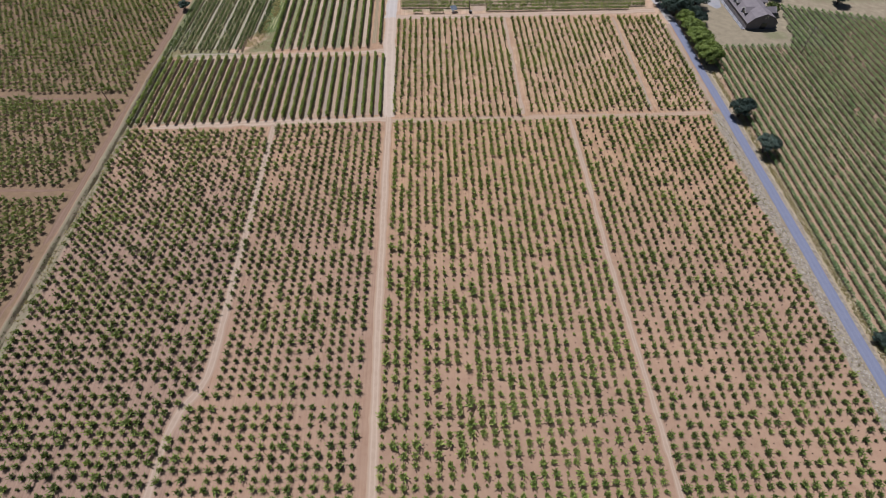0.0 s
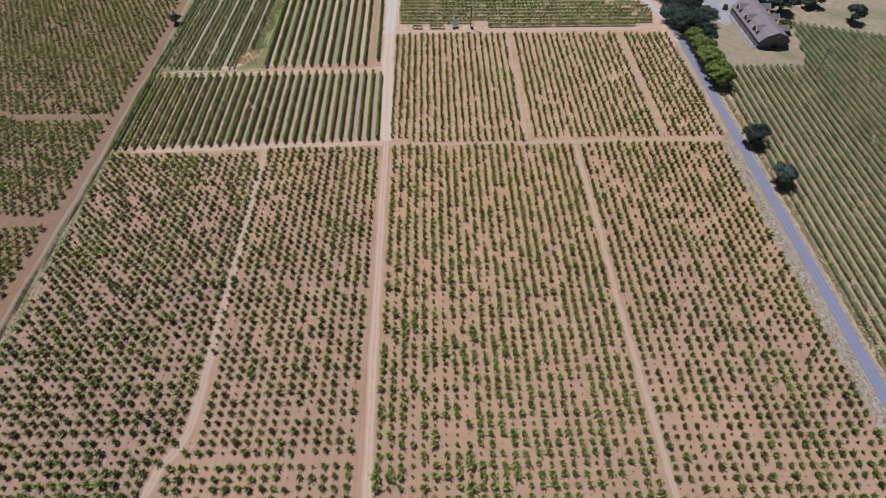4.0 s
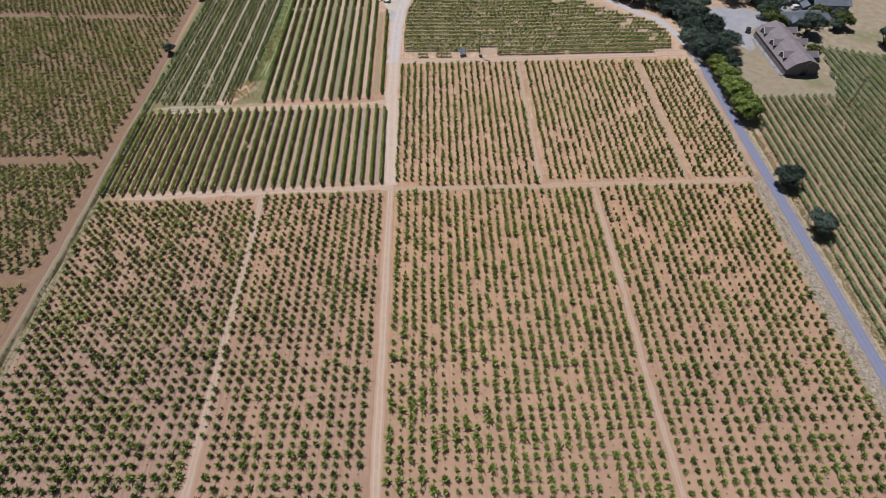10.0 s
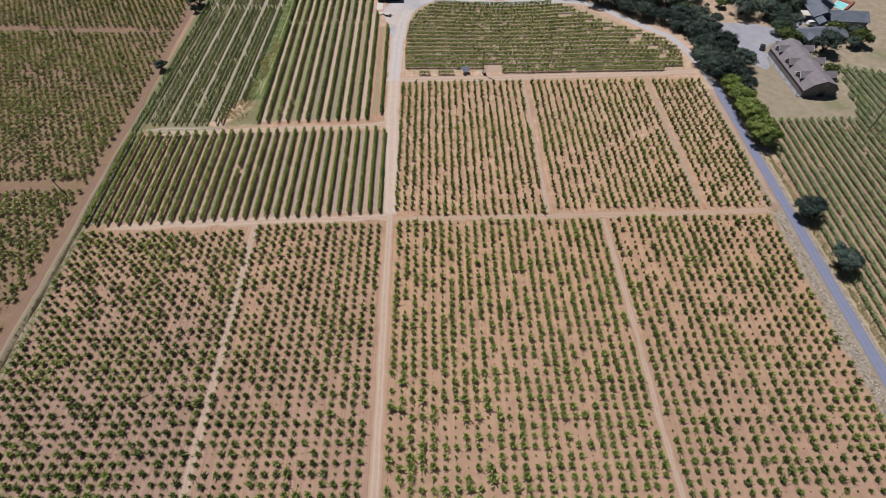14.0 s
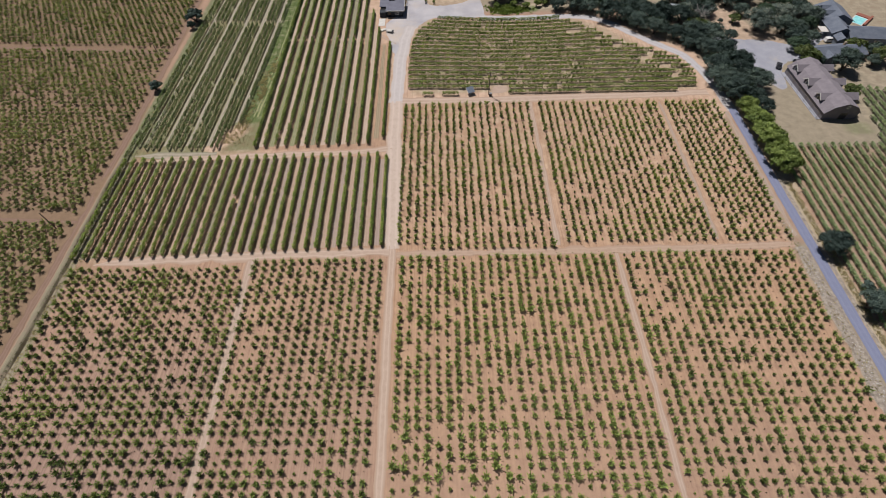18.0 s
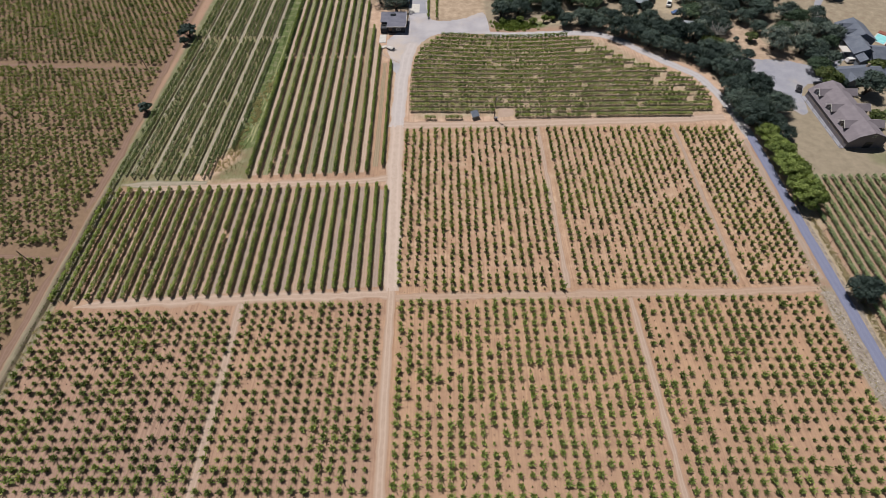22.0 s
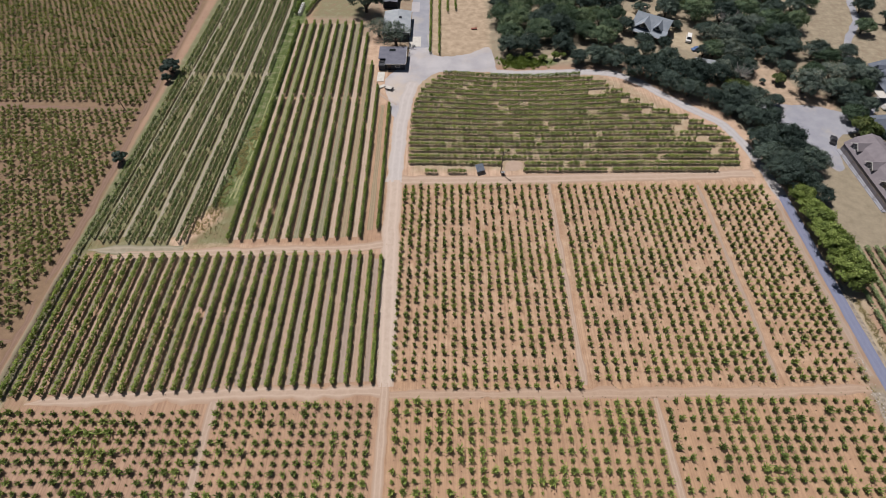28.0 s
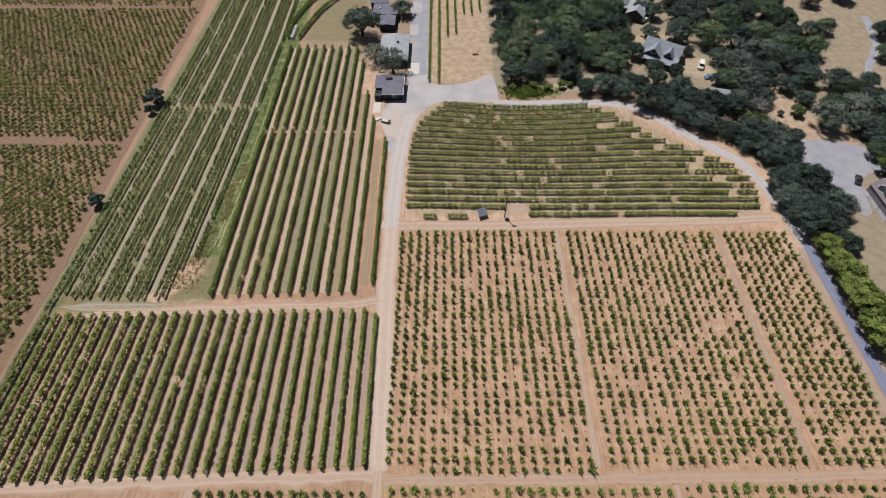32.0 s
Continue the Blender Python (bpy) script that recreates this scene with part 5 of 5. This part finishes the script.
for k in range(6):
    part("porch_post", boxed(-7.44, -7.30, 0.5 + 4.8 * k, 0.64 + 4.8 * k, 0.14, 2.3), M_WOOD, barn, "weathered porch post")
part("lean_to", prism(bmesh.new(), [(6.12, 0), (7.6, 0), (7.6, 2.1), (6.12, 2.8)], 'y', 1.5, 9), M_PALEROOF, barn, "pale lean-to along the wall")

# shed by the yard
shed = house("shed", -21.9, 257.6, 0, "low dark shed with a blue-grey shingle roof")
part("wall", prism(bmesh.new(), [(0.7, 0), (11.0, 0), (11.0, 3.3), (0.7, 2.75)], 'x', -2.4, 4.9), M_DARKWALL, shed)
part("rear_wall", prism(bmesh.new(), [(4.0, 0), (11.0, 0), (11.0, 3.3), (4.0, 2.93)], 'x', -5.1, -2.42), M_DARKWALL, shed)
part("roof", prism(bmesh.new(), [(0.1, 2.76), (11.4, 3.36), (11.4, 3.52), (0.1, 2.92)], 'x', -2.6, 5.5), M_GREYROOF, shed)
part("rear_roof", prism(bmesh.new(), [(3.6, 2.946), (11.4, 3.36), (11.4, 3.52), (3.6, 3.106)], 'x', -5.5, -2.602), M_GREYROOF, shed)
part("fascia", boxed(-2.6, 5.5, 0.0, 0.09, 2.68, 2.96), M_WHITE, shed, "white fascia board")
part("side_fascia", prism(bmesh.new(), [(0.1, 2.70), (11.4, 3.30), (11.4, 3.54), (0.1, 2.94)], 'x', 5.502, 5.58), M_WHITE, shed, "white fascia board")
part("skylight", boxed(-1.4, 1.0, 8.2, 9.6, 3.25, 3.62, 0.05), M_GLASS, shed, "dark skylight")
part("annex", boxed(-5.3, -2.7, 0.2, 3.5, 0, 2.2, 0.03), M_DARKWALL, shed)
part("annex_vent", boxed(-4.9, -3.2, 2.2, 3.2, 2.2, 2.5, 0.03), M_CARDARK, shed, "dark roof vent")
part("step_slab", boxed(-5.6, -2.8, -7.0, -0.9, -0.02, 0.12), M_CONCRETE, shed, "pale concrete slab")
window(shed, None, 2.2, 0.7, 1.6, 1.6, 1.0, 'x', -1)
part("door", boxed(-1.6, -0.5, 0.6, 0.69, 0.02, 2.1), M_GLASS, shed, "dark door")
hall = house("long_hall", -21.6, 279.5, 0, "long low hall with a pale metal roof")
wing(hall, -5.4, 5.4, 0.6, 18.0, 3.0, 0.8, 'y', M_DARKWALL, M_PALEROOF, 0.5)
part("fascia", boxed(-5.9, 5.9, 0.0, 0.09, 2.7, 2.95), M_TEAL, hall, "pale teal fascia")
part("vent", boxed(0.8, 1.8, 11, 12.2, 3.4, 4.2, 0.06), M_CARDARK, hall, "dark roof vent")
for k in range(4):
    window(hall, None, 5.4, 3 + 4 * k, 1.7, 1.6, 1.1, 'y', 1)
cottage = house("cottage", -26.0, 306.5, 0, "grey-roofed cottage with stepped wings")
wing(cottage, -3.2, 3.0, 0, 9.5, 2.8, 0.35, 'y', M_DARKWALL, M_GREYROOF)
wing(cottage, -6.5, 3.6, 8.5, 17.0, 3.2, 0.4, 'x', M_DARKWALL, M_GREYROOF)
wing(cottage, -8.5, -1.0, 17.9, 23.0, 3.5, 0.4, 'x', M_DARKWALL, M_GREYROOF)
part("side_fascia", boxed(4.06, 4.14, 8.06, 17.4, 2.8, 3.1), M_WHITE, cottage, "white fascia board")
part("chimney_vent", boxed(-4.2, -3.4, 12.0, 12.8, 3.4, 4.2, 0.03), M_STEEL, cottage, "grey roof vent")
part("fascia", boxed(-7.0, 4.1, 7.95, 8.05, 2.75, 2.98), M_WHITE, cottage, "white fascia board")
window(cottage, None, 0.5, 8.5, 1.6, 1.4, 1.0, 'x', -1)

# gabled house in the oaks
villa = house("gabled_house", 88.0, 288.0, -33, "grey-roofed gabled house among oak trees")
wing(villa, -7.0, 7.0, -4.5, 4.5, 3.2, 3.2, 'x', M_TANWALL, M_VILLAROOF, 0.6)
wing(villa, -5.4, 0.8, -6.6, 0.0, 3.4, 2.6, 'y', M_DARKWALL, M_VILLAROOF, 0.6)
wing(villa, 2.0, 5.0, -5.6, -1.0, 4.2, 1.7, 'y', M_DARKWALL, M_VILLAROOF, 0.4)
part("porch_roof", prism(bmesh.new(), [(-9.2, 2.3), (-4.4, 3.3), (-4.4, 3.45), (-9.2, 2.45)], 'x', -6.6, 8.0), M_VILLAROOF, villa)
for px in (1.2, 4.4, 7.6):
    part("porch_post", boxed(px, px + 0.16, -8.9, -8.74, 0, 2.4), M_WOOD, villa)
for gx, hw, gy, eave, rise in ((-2.3, 3.1, -6.6, 3.4, 2.6), (3.5, 1.5, -5.6, 4.2, 1.7)):
    for sg in (-1, 1):
        k = rise / hw
        part("bargeboard", prism(bmesh.new(), [(gx + sg * (hw + 0.4), eave - 0.4 * k - 0.12), (gx + sg * (hw + 0.4), eave - 0.4 * k + 0.16), (gx, eave + rise + 0.16), (gx, eave + rise - 0.12)], 'y', gy - 0.72, gy - 0.62), M_WHITE, villa, "white bargeboard")
part("porch_fascia", boxed(-6.6, 8.0, -9.3, -9.2, 2.25, 2.46), M_WHITE, villa, "white fascia board")
part("chimney", boxed(-6.0, -5.0, 0.6, 1.6, 3.0, 8.2, 0.04), M_TANWALL, villa, "square masonry chimney")
window(villa, None, -2.3, -6.6, 4.4, 2.2, 1.6, 'x', -1)
window(villa, None, 3.5, -5.6, 4.4, 1.4, 1.0, 'x', -1)
window(villa, None, 4.5, -4.5, 1.6, 2.4, 1.3, 'x', -1)
lodge = house("metal_roofed_house", 82.5, 326.0, -28, "house with pale roof and dark solar panels")
wing(lodge, -8, 8, -5, 5, 3.2, 2.6, 'x', M_DARKWALL, M_PALEROOF, 0.6)
wing(lodge, 2, 9, -9, -1, 3.0, 2.0, 'y', M_DARKWALL, M_PALEROOF, 0.6)
for k in range(4):
    pn = part("solar_panel", prism(bmesh.new(), [(-4.6, 3.65), (-1.6, 5.2), (-1.6, 5.3), (-4.6, 3.75)], 'x', -7.4 + 2.1 * k, -5.5 + 2.1 * k), M_PANEL, lodge, "dark solar panel")
window(lodge, None, -4, -5, 1.6, 2.0, 1.2, 'x', -1)
hut = house("small_shed", 101.8, 260.8, -15, "small pale-roofed shed under oak branches")
wing(hut, -3.4, 3.4, -1.8, 1.8, 2.3, 0.9, 'x', M_DARKWALL, M_PALEROOF, 0.3)

# houses behind the barn
ranch = house("slate_roofed_house", 156.2, 223.8, 6, "low house with slate blue gabled roof behind the barn")
wing(ranch, -11, 11, -3.8, 3.8, 2.7, 1.7, 'x', M_BLUEWALL, M_SLATE, 0.6)
wing(ranch, -12.6, -9.2, -4.6, 1, 2.5, 1.1, 'y', M_BLUEWALL, M_SLATE, 0.4)
wing(ranch, -6.5, -2.5, -5.2, 0, 2.7, 1.2, 'y', M_BLUEWALL, M_SLATE, 0.4)
for px in (0, 3.5, 7):
    window(ranch, None, px, -3.8, 1.6, 1.5, 1.1, 'x', -1)
part("chimney", boxed(3.0, 3.8, 0.4, 1.2, 2.5, 5.4, 0.03), M_TANWALL, ranch, "square chimney")
manor = house("blue_roofed_house", 168.5, 239.0, -6, "large house with several slate blue gabled wings")
wing(manor, -6.0, 5.0, 6.0, 18.0, 3.4, 2.4, 'y', M_BLUEWALL, M_SLATE, 0.5)
wing(manor, -8.5, -5.8, 9.0, 15.0, 3.0, 1.2, 'x', M_BLUEWALL, M_SLATE, 0.4)
wing(manor, -7.0, 1.2, -4.2, 6.0, 3.2, 2.1, 'y', M_BLUEWALL, M_SLATE, 0.5)
wing(manor, -1.0, 14.0, -7.0, 2.0, 3.2, 2.0, 'x', M_BLUEWALL, M_SLATE, 0.5)
wing(manor, -6.4, -2.8, -9.2, -4.0, 2.8, 1.2, 'y', M_BLUEWALL, M_SLATE, 0.4)
for px in (2, 6, 10):
    window(manor, None, px, -7.0, 1.6, 1.6, 1.2, 'x', -1)
for px in (-3.5, 2.5):
    window(manor, None, px, 6.0, 1.7, 1.5, 1.2, 'x', -1)
for k in range(2):
    dm = part("dormer", prism(bmesh.new(), [(9.0 + 4.2 * k, 3.4), (11.0 + 4.2 * k, 3.4), (11.0 + 4.2 * k, 4.6), (10.0 + 4.2 * k, 5.3), (9.0 + 4.2 * k, 4.6)], 'x', -5.4, -1.5), M_BLUEWALL, manor)
    part("dormer_roof", prism(bmesh.new(), [(8.7 + 4.2 * k, 4.45), (10.0 + 4.2 * k, 5.36), (11.3 + 4.2 * k, 4.45), (11.3 + 4.2 * k, 4.55), (10.0 + 4.2 * k, 5.5), (8.7 + 4.2 * k, 4.55)], 'x', -5.7, -1.5), M_SLATE, dm)
carport = house("carport", 162.0, 239.2, -4, "flat pale carport beside the driveway")
part("roof", boxed(-4, 4, -2, 2.4, 2.5, 2.68, 0.03), M_CONCRETE, carport)
for px in (-3.7, 3.5):
    for py in (-1.7, 2.0):
        part("post", boxed(px, px + 0.15, py, py + 0.15, 0, 2.51), M_WOOD, carport)
pool = new("swimming_pool")
pool.matrix_world = pose(182.0, 250.6, 0, 0, 0, 42)
tagged(pool, "turquoise swimming pool with a red deck", "pool")
part("water", boxed(-3, 4, -2.2, 2.2, 0.0, 0.12), M_POOL, pool)
part("coping", boxed(-3.5, 4.5, -2.7, 2.7, -0.02, 0.08), M_CONCRETE, pool)
part("deck", boxed(4.52, 7.0, -2.7, 2.7, 0.0, 0.3, 0.02), M_REDWOOD, pool, "red timber deck")
part("deck_wall", boxed(-3.5, 7.0, -3.6, -2.72, 0.0, 0.9, 0.02), M_REDWOOD, pool, "red timber wall")


# ---- vehicles ----
def vehicle(name, x, y, rz, label, paint, length, width, height, hood, boxy):
    v = new(name)
    v.matrix_world = pose(x, y, 0, 0, 0, rz)
    tagged(v, label, "car")
    L, W = length / 2, width / 2
    sill, belt = 0.35, height * 0.56
    side = [(-L, sill), (L, sill), (L, belt * 0.85), (L - hood * 0.3, belt), (-L + 0.08, belt), (-L, belt * 0.8)]
    b = prism(bmesh.new(), side, 'y', -W, W)
    bmesh.ops.bevel(b, geom=b.edges[:], offset=0.08, segments=2, affect='EDGES', profile=0.5)
    part("body", b, paint, v, smooth=False)
    c = bmesh.new()
    rear = -L + (0.1 if boxy else 0.75)
    prism(c, [(rear, belt - 0.02), (L - hood, belt - 0.02), (L - hood - 0.65, height), (rear + (0.08 if boxy else 0.5), height)], 'y', -W + 0.1, W - 0.1)
    bmesh.ops.bevel(c, geom=c.edges[:], offset=0.07, segments=2, affect='EDGES', profile=0.5)
    cab = part("cabin", c, paint, v)
    for s in (-1, 1):
        part("side_window", boxed(rear + 0.5, L - hood - 0.75, s * (W - 0.1) - 0.012, s * (W - 0.1) + 0.012, belt + 0.08, height - 0.16), M_GLASS, cab)
    part("windscreen", prism(bmesh.new(), [(L - hood - 0.02, belt + 0.06), (L - hood + 0.03, belt + 0.06), (L - hood - 0.56, height - 0.1), (L - hood - 0.61, height - 0.1)], 'y', -W + 0.22, W - 0.22), M_GLASS, cab)
    for sx in (-L * 0.62, L * 0.62):
        for sy in (-1, 1):
            w = part("wheel", tube(bmesh.new(), (sx, sy * (W - 0.2), 0.34), (sx, sy * (W + 0.02), 0.34), 0.34, 0.34, 14), M_RUBBER, v)
            part("rim", tube(bmesh.new(), (sx, sy * (W + 0.02), 0.34), (sx, sy * (W + 0.035), 0.34), 0.2, 0.2, 12), M_STEEL, w)
    for sy in (-0.6, 0.6):
        part("headlight", boxed(L - 0.06, L + 0.02, sy * W - 0.16, sy * W + 0.16, belt * 0.66, belt * 0.8, 0.02), M_GLASS, v)
    return v


vehicle("van", 102.0, 280.2, -112, "white van parked on a dirt forecourt", M_CARWHITE, 5.2, 1.95, 2.1, 0.9, True)
vehicle("car", 103.2, 272.6, 10, "blue car parked near oak trees", M_CARBLUE, 4.5, 1.8, 1.45, 1.2, False)
vehicle("minivan", 161.2, 234.6, 6, "white minivan parked beside the driveway", M_CARWHITE, 4.9, 1.9, 1.8, 1.0, True)
vehicle("car", 132.3, 217.0, 60, "dark car parked at the barn corner", M_CARDARK, 4.5, 1.8, 1.5, 1.2, False)
vehicle("car", 88.5, 315.5, 40, "white car parked by a metal-roofed house", M_CARWHITE, 4.6, 1.8, 1.6, 1.1, True)

# ---- solar pump, poles, tanks and clutter ----
pump = new("solar_pump")
pump.matrix_world = pose(10.2, 202.0, 0, 0, 0, 20)
tagged(pump, "tilted solar panel on a post beside the vines", "solar panel")
part("post", tube(bmesh.new(), (0, 0, -0.1), (0, 0, 1.9), 0.09, 0.08, 8), M_STEEL, pump)
for k in range(3):
    xa = -1.3 + 0.88 * k
    tilt = part("panel", prism(bmesh.new(), [(-1.2, 1.3), (1.2, 2.2), (1.18, 2.26), (-1.22, 1.36)], 'x', xa, xa + 0.85), M_PANEL, pump, "blue-black solar panel")
part("frame", prism(bmesh.new(), [(-1.24, 1.22), (1.26, 2.16), (1.24, 2.2), (-1.26, 1.28)], 'x', -1.35, 1.38), M_STEEL, pump, "grey metal frame")
part("footing", boxed(-0.5, 0.5, -0.5, 0.5, -0.05, 0.12, 0.02), M_CONCRETE, pump)
part("control_box", boxed(0.1, 0.5, -0.12, 0.12, 0.7, 1.3, 0.02), M_STEEL, pump)


def pole(x, y, h, label, arm=1.6, box_on=True):
    p = new("utility_pole")
    p.matrix_world = pose(x, y, 0)
    tagged(p, label, "utility pole")
    part("shaft", tube(bmesh.new(), (0, 0, -0.3), (0, 0, h), 0.16, 0.11, 8), M_WOOD, p)
    if arm:
        part("crossarm", boxed(-arm / 2, arm / 2, -0.07, 0.07, h - 0.6, h - 0.45), M_WOOD, p)
        for sx in (-0.45, 0.0, 0.45):
            part("insulator", tube(bmesh.new(), (sx * arm, 0, h - 0.45), (sx * arm, 0, h - 0.22), 0.06, 0.04, 7), M_WHITE, p)
    if box_on:
        part("transformer", tube(bmesh.new(), (0.32, 0, h - 1.7), (0.32, 0, h - 0.9), 0.22, 0.22, 10), M_STEEL, p, "grey transformer can")
    return p


pole(17.0, 201.3, 9.5, "grey wooden power pole at the vine block corner")
pole(147.4, 165.6, 12.3, "leaning wooden power pole in the vine field").matrix_world = pose(147.4, 165.6, 0, 0, -8, 0)
pole(-114.6, 140.0, 7.0, "thin dark pole at the edge of the red field", 0, False)
pole(-117.4, 232.6, 7.0, "thin dark pole at the edge of the red field", 0, False)
pole(-118.3, 325.7, 6.0, "thin dark pole at the edge of the red field", 0, False)
box_ob = new("pump_cabinet")
box_ob.matrix_world = pose(17.6, 200.6, 0)
tagged(box_ob, "small dark metal cabinet at the pole foot", "cabinet")
part("body", boxed(-0.5, 0.5, -0.4, 0.4, 0, 1.1, 0.04), M_CARDARK, box_ob)
part("lid", boxed(-0.55, 0.55, -0.45, 0.45, 1.1, 1.18, 0.02), M_STEEL, box_ob)
for i in range(5):
    tk = new("water_tank")
    tk.matrix_world = pose(-66.2 + 0.05 * i, 300.3 + 2.0 * i, 0)
    tagged(tk, "white plastic water tank in a line", "tank", "white tanks")
    part("body", tube(bmesh.new(), (0, 0, 0), (0, 0, 1.3), 0.75, 0.75, 16), M_WHITE, tk)
    part("dome", tube(bmesh.new(), (0, 0, 1.3), (0, 0, 1.6), 0.75, 0.28, 16), M_WHITE, tk)
    part("cap", tube(bmesh.new(), (0, 0, 1.6), (0, 0, 1.68), 0.24, 0.24, 10), M_CARDARK, tk)
for i, (x0, x1, y0, y1) in enumerate([(-16, -11.2, 274.8, 282.4), (-16.3, -12.6, 303, 312), (-17, -11.5, 322, 332)]):
    tagged(obj("concrete_pad", boxed(x0, x1, y0, y1, -0.02, 0.07, 0.01), M_CONCRETE if i == 0 else M_GRAVEL), "pale concrete pad beside the lane", "slab", kind="structure")
trailer = new("flat_trailer")
trailer.matrix_world = pose(-22.2, 245.6, 0, 0, 0, -22)
tagged(trailer, "small flat trailer with pale sheets on it", "trailer")
part("bed", boxed(-1.6, 1.6, -0.9, 0.9, 0.45, 0.6, 0.02), M_CARDARK, trailer)
part("sheet", boxed(-1.5, 1.0, -0.8, 0.8, 0.6, 0.85, 0.04), M_CONCRETE, trailer, "pale stacked sheets")
part("drawbar", boxed(1.6, 2.8, -0.05, 0.05, 0.45, 0.55), M_STEEL, trailer)
for sy in (-0.92, 0.78):
    part("wheel", tube(bmesh.new(), (-0.2, sy, 0.28), (-0.2, sy + 0.14, 0.28), 0.28, 0.28, 12), M_RUBBER, trailer)
sheets = new("sheet_stack")
sheets.matrix_world = pose(-25.0, 247.2, 0, 0, 0, 35)
tagged(sheets, "pale boards stacked on bearers beside the yard", "boards")
for k in range(3):
    part("board", boxed(-1.3 + 0.1 * k, 1.2 - 0.1 * k, -0.7, 0.7, 0.12 + 0.1 * k, 0.2 + 0.1 * k), M_CONCRETE, sheets)
for sx in (-0.9, 0.8):
    part("bearer", boxed(sx, sx + 0.12, -0.7, 0.7, 0.0, 0.12), M_WOOD, sheets)
bin_row = new("pallet_stack")
bin_row.matrix_world = pose(11.6, 288.6, 0, 0, 0, 8)
tagged(bin_row, "low stack of reddish timber pallets on dry ground", "pallets")
for k in range(3):
    part("pallet", boxed(-1.2, 1.2, -0.5, 0.5, 0.02 + 0.16 * k, 0.14 + 0.16 * k), M_REDWOOD, bin_row)
gp_post = new("fence_post")
tagged(gp_post, "thin weathered fence post beside the lane", "post", "posts beside the lane")
part("post", boxed(-0.05, 0.05, -0.05, 0.05, -0.1, 1.2), M_WOOD, gp_post)
gp_post.matrix_basis = pose(107.9, 46, 0)
for k in range(1, 27):
    copy_thing(gp_post, pose(107.9 + 0.05 * k, 46 + 4.0 * k, 0, 0, 0, 20 * k))
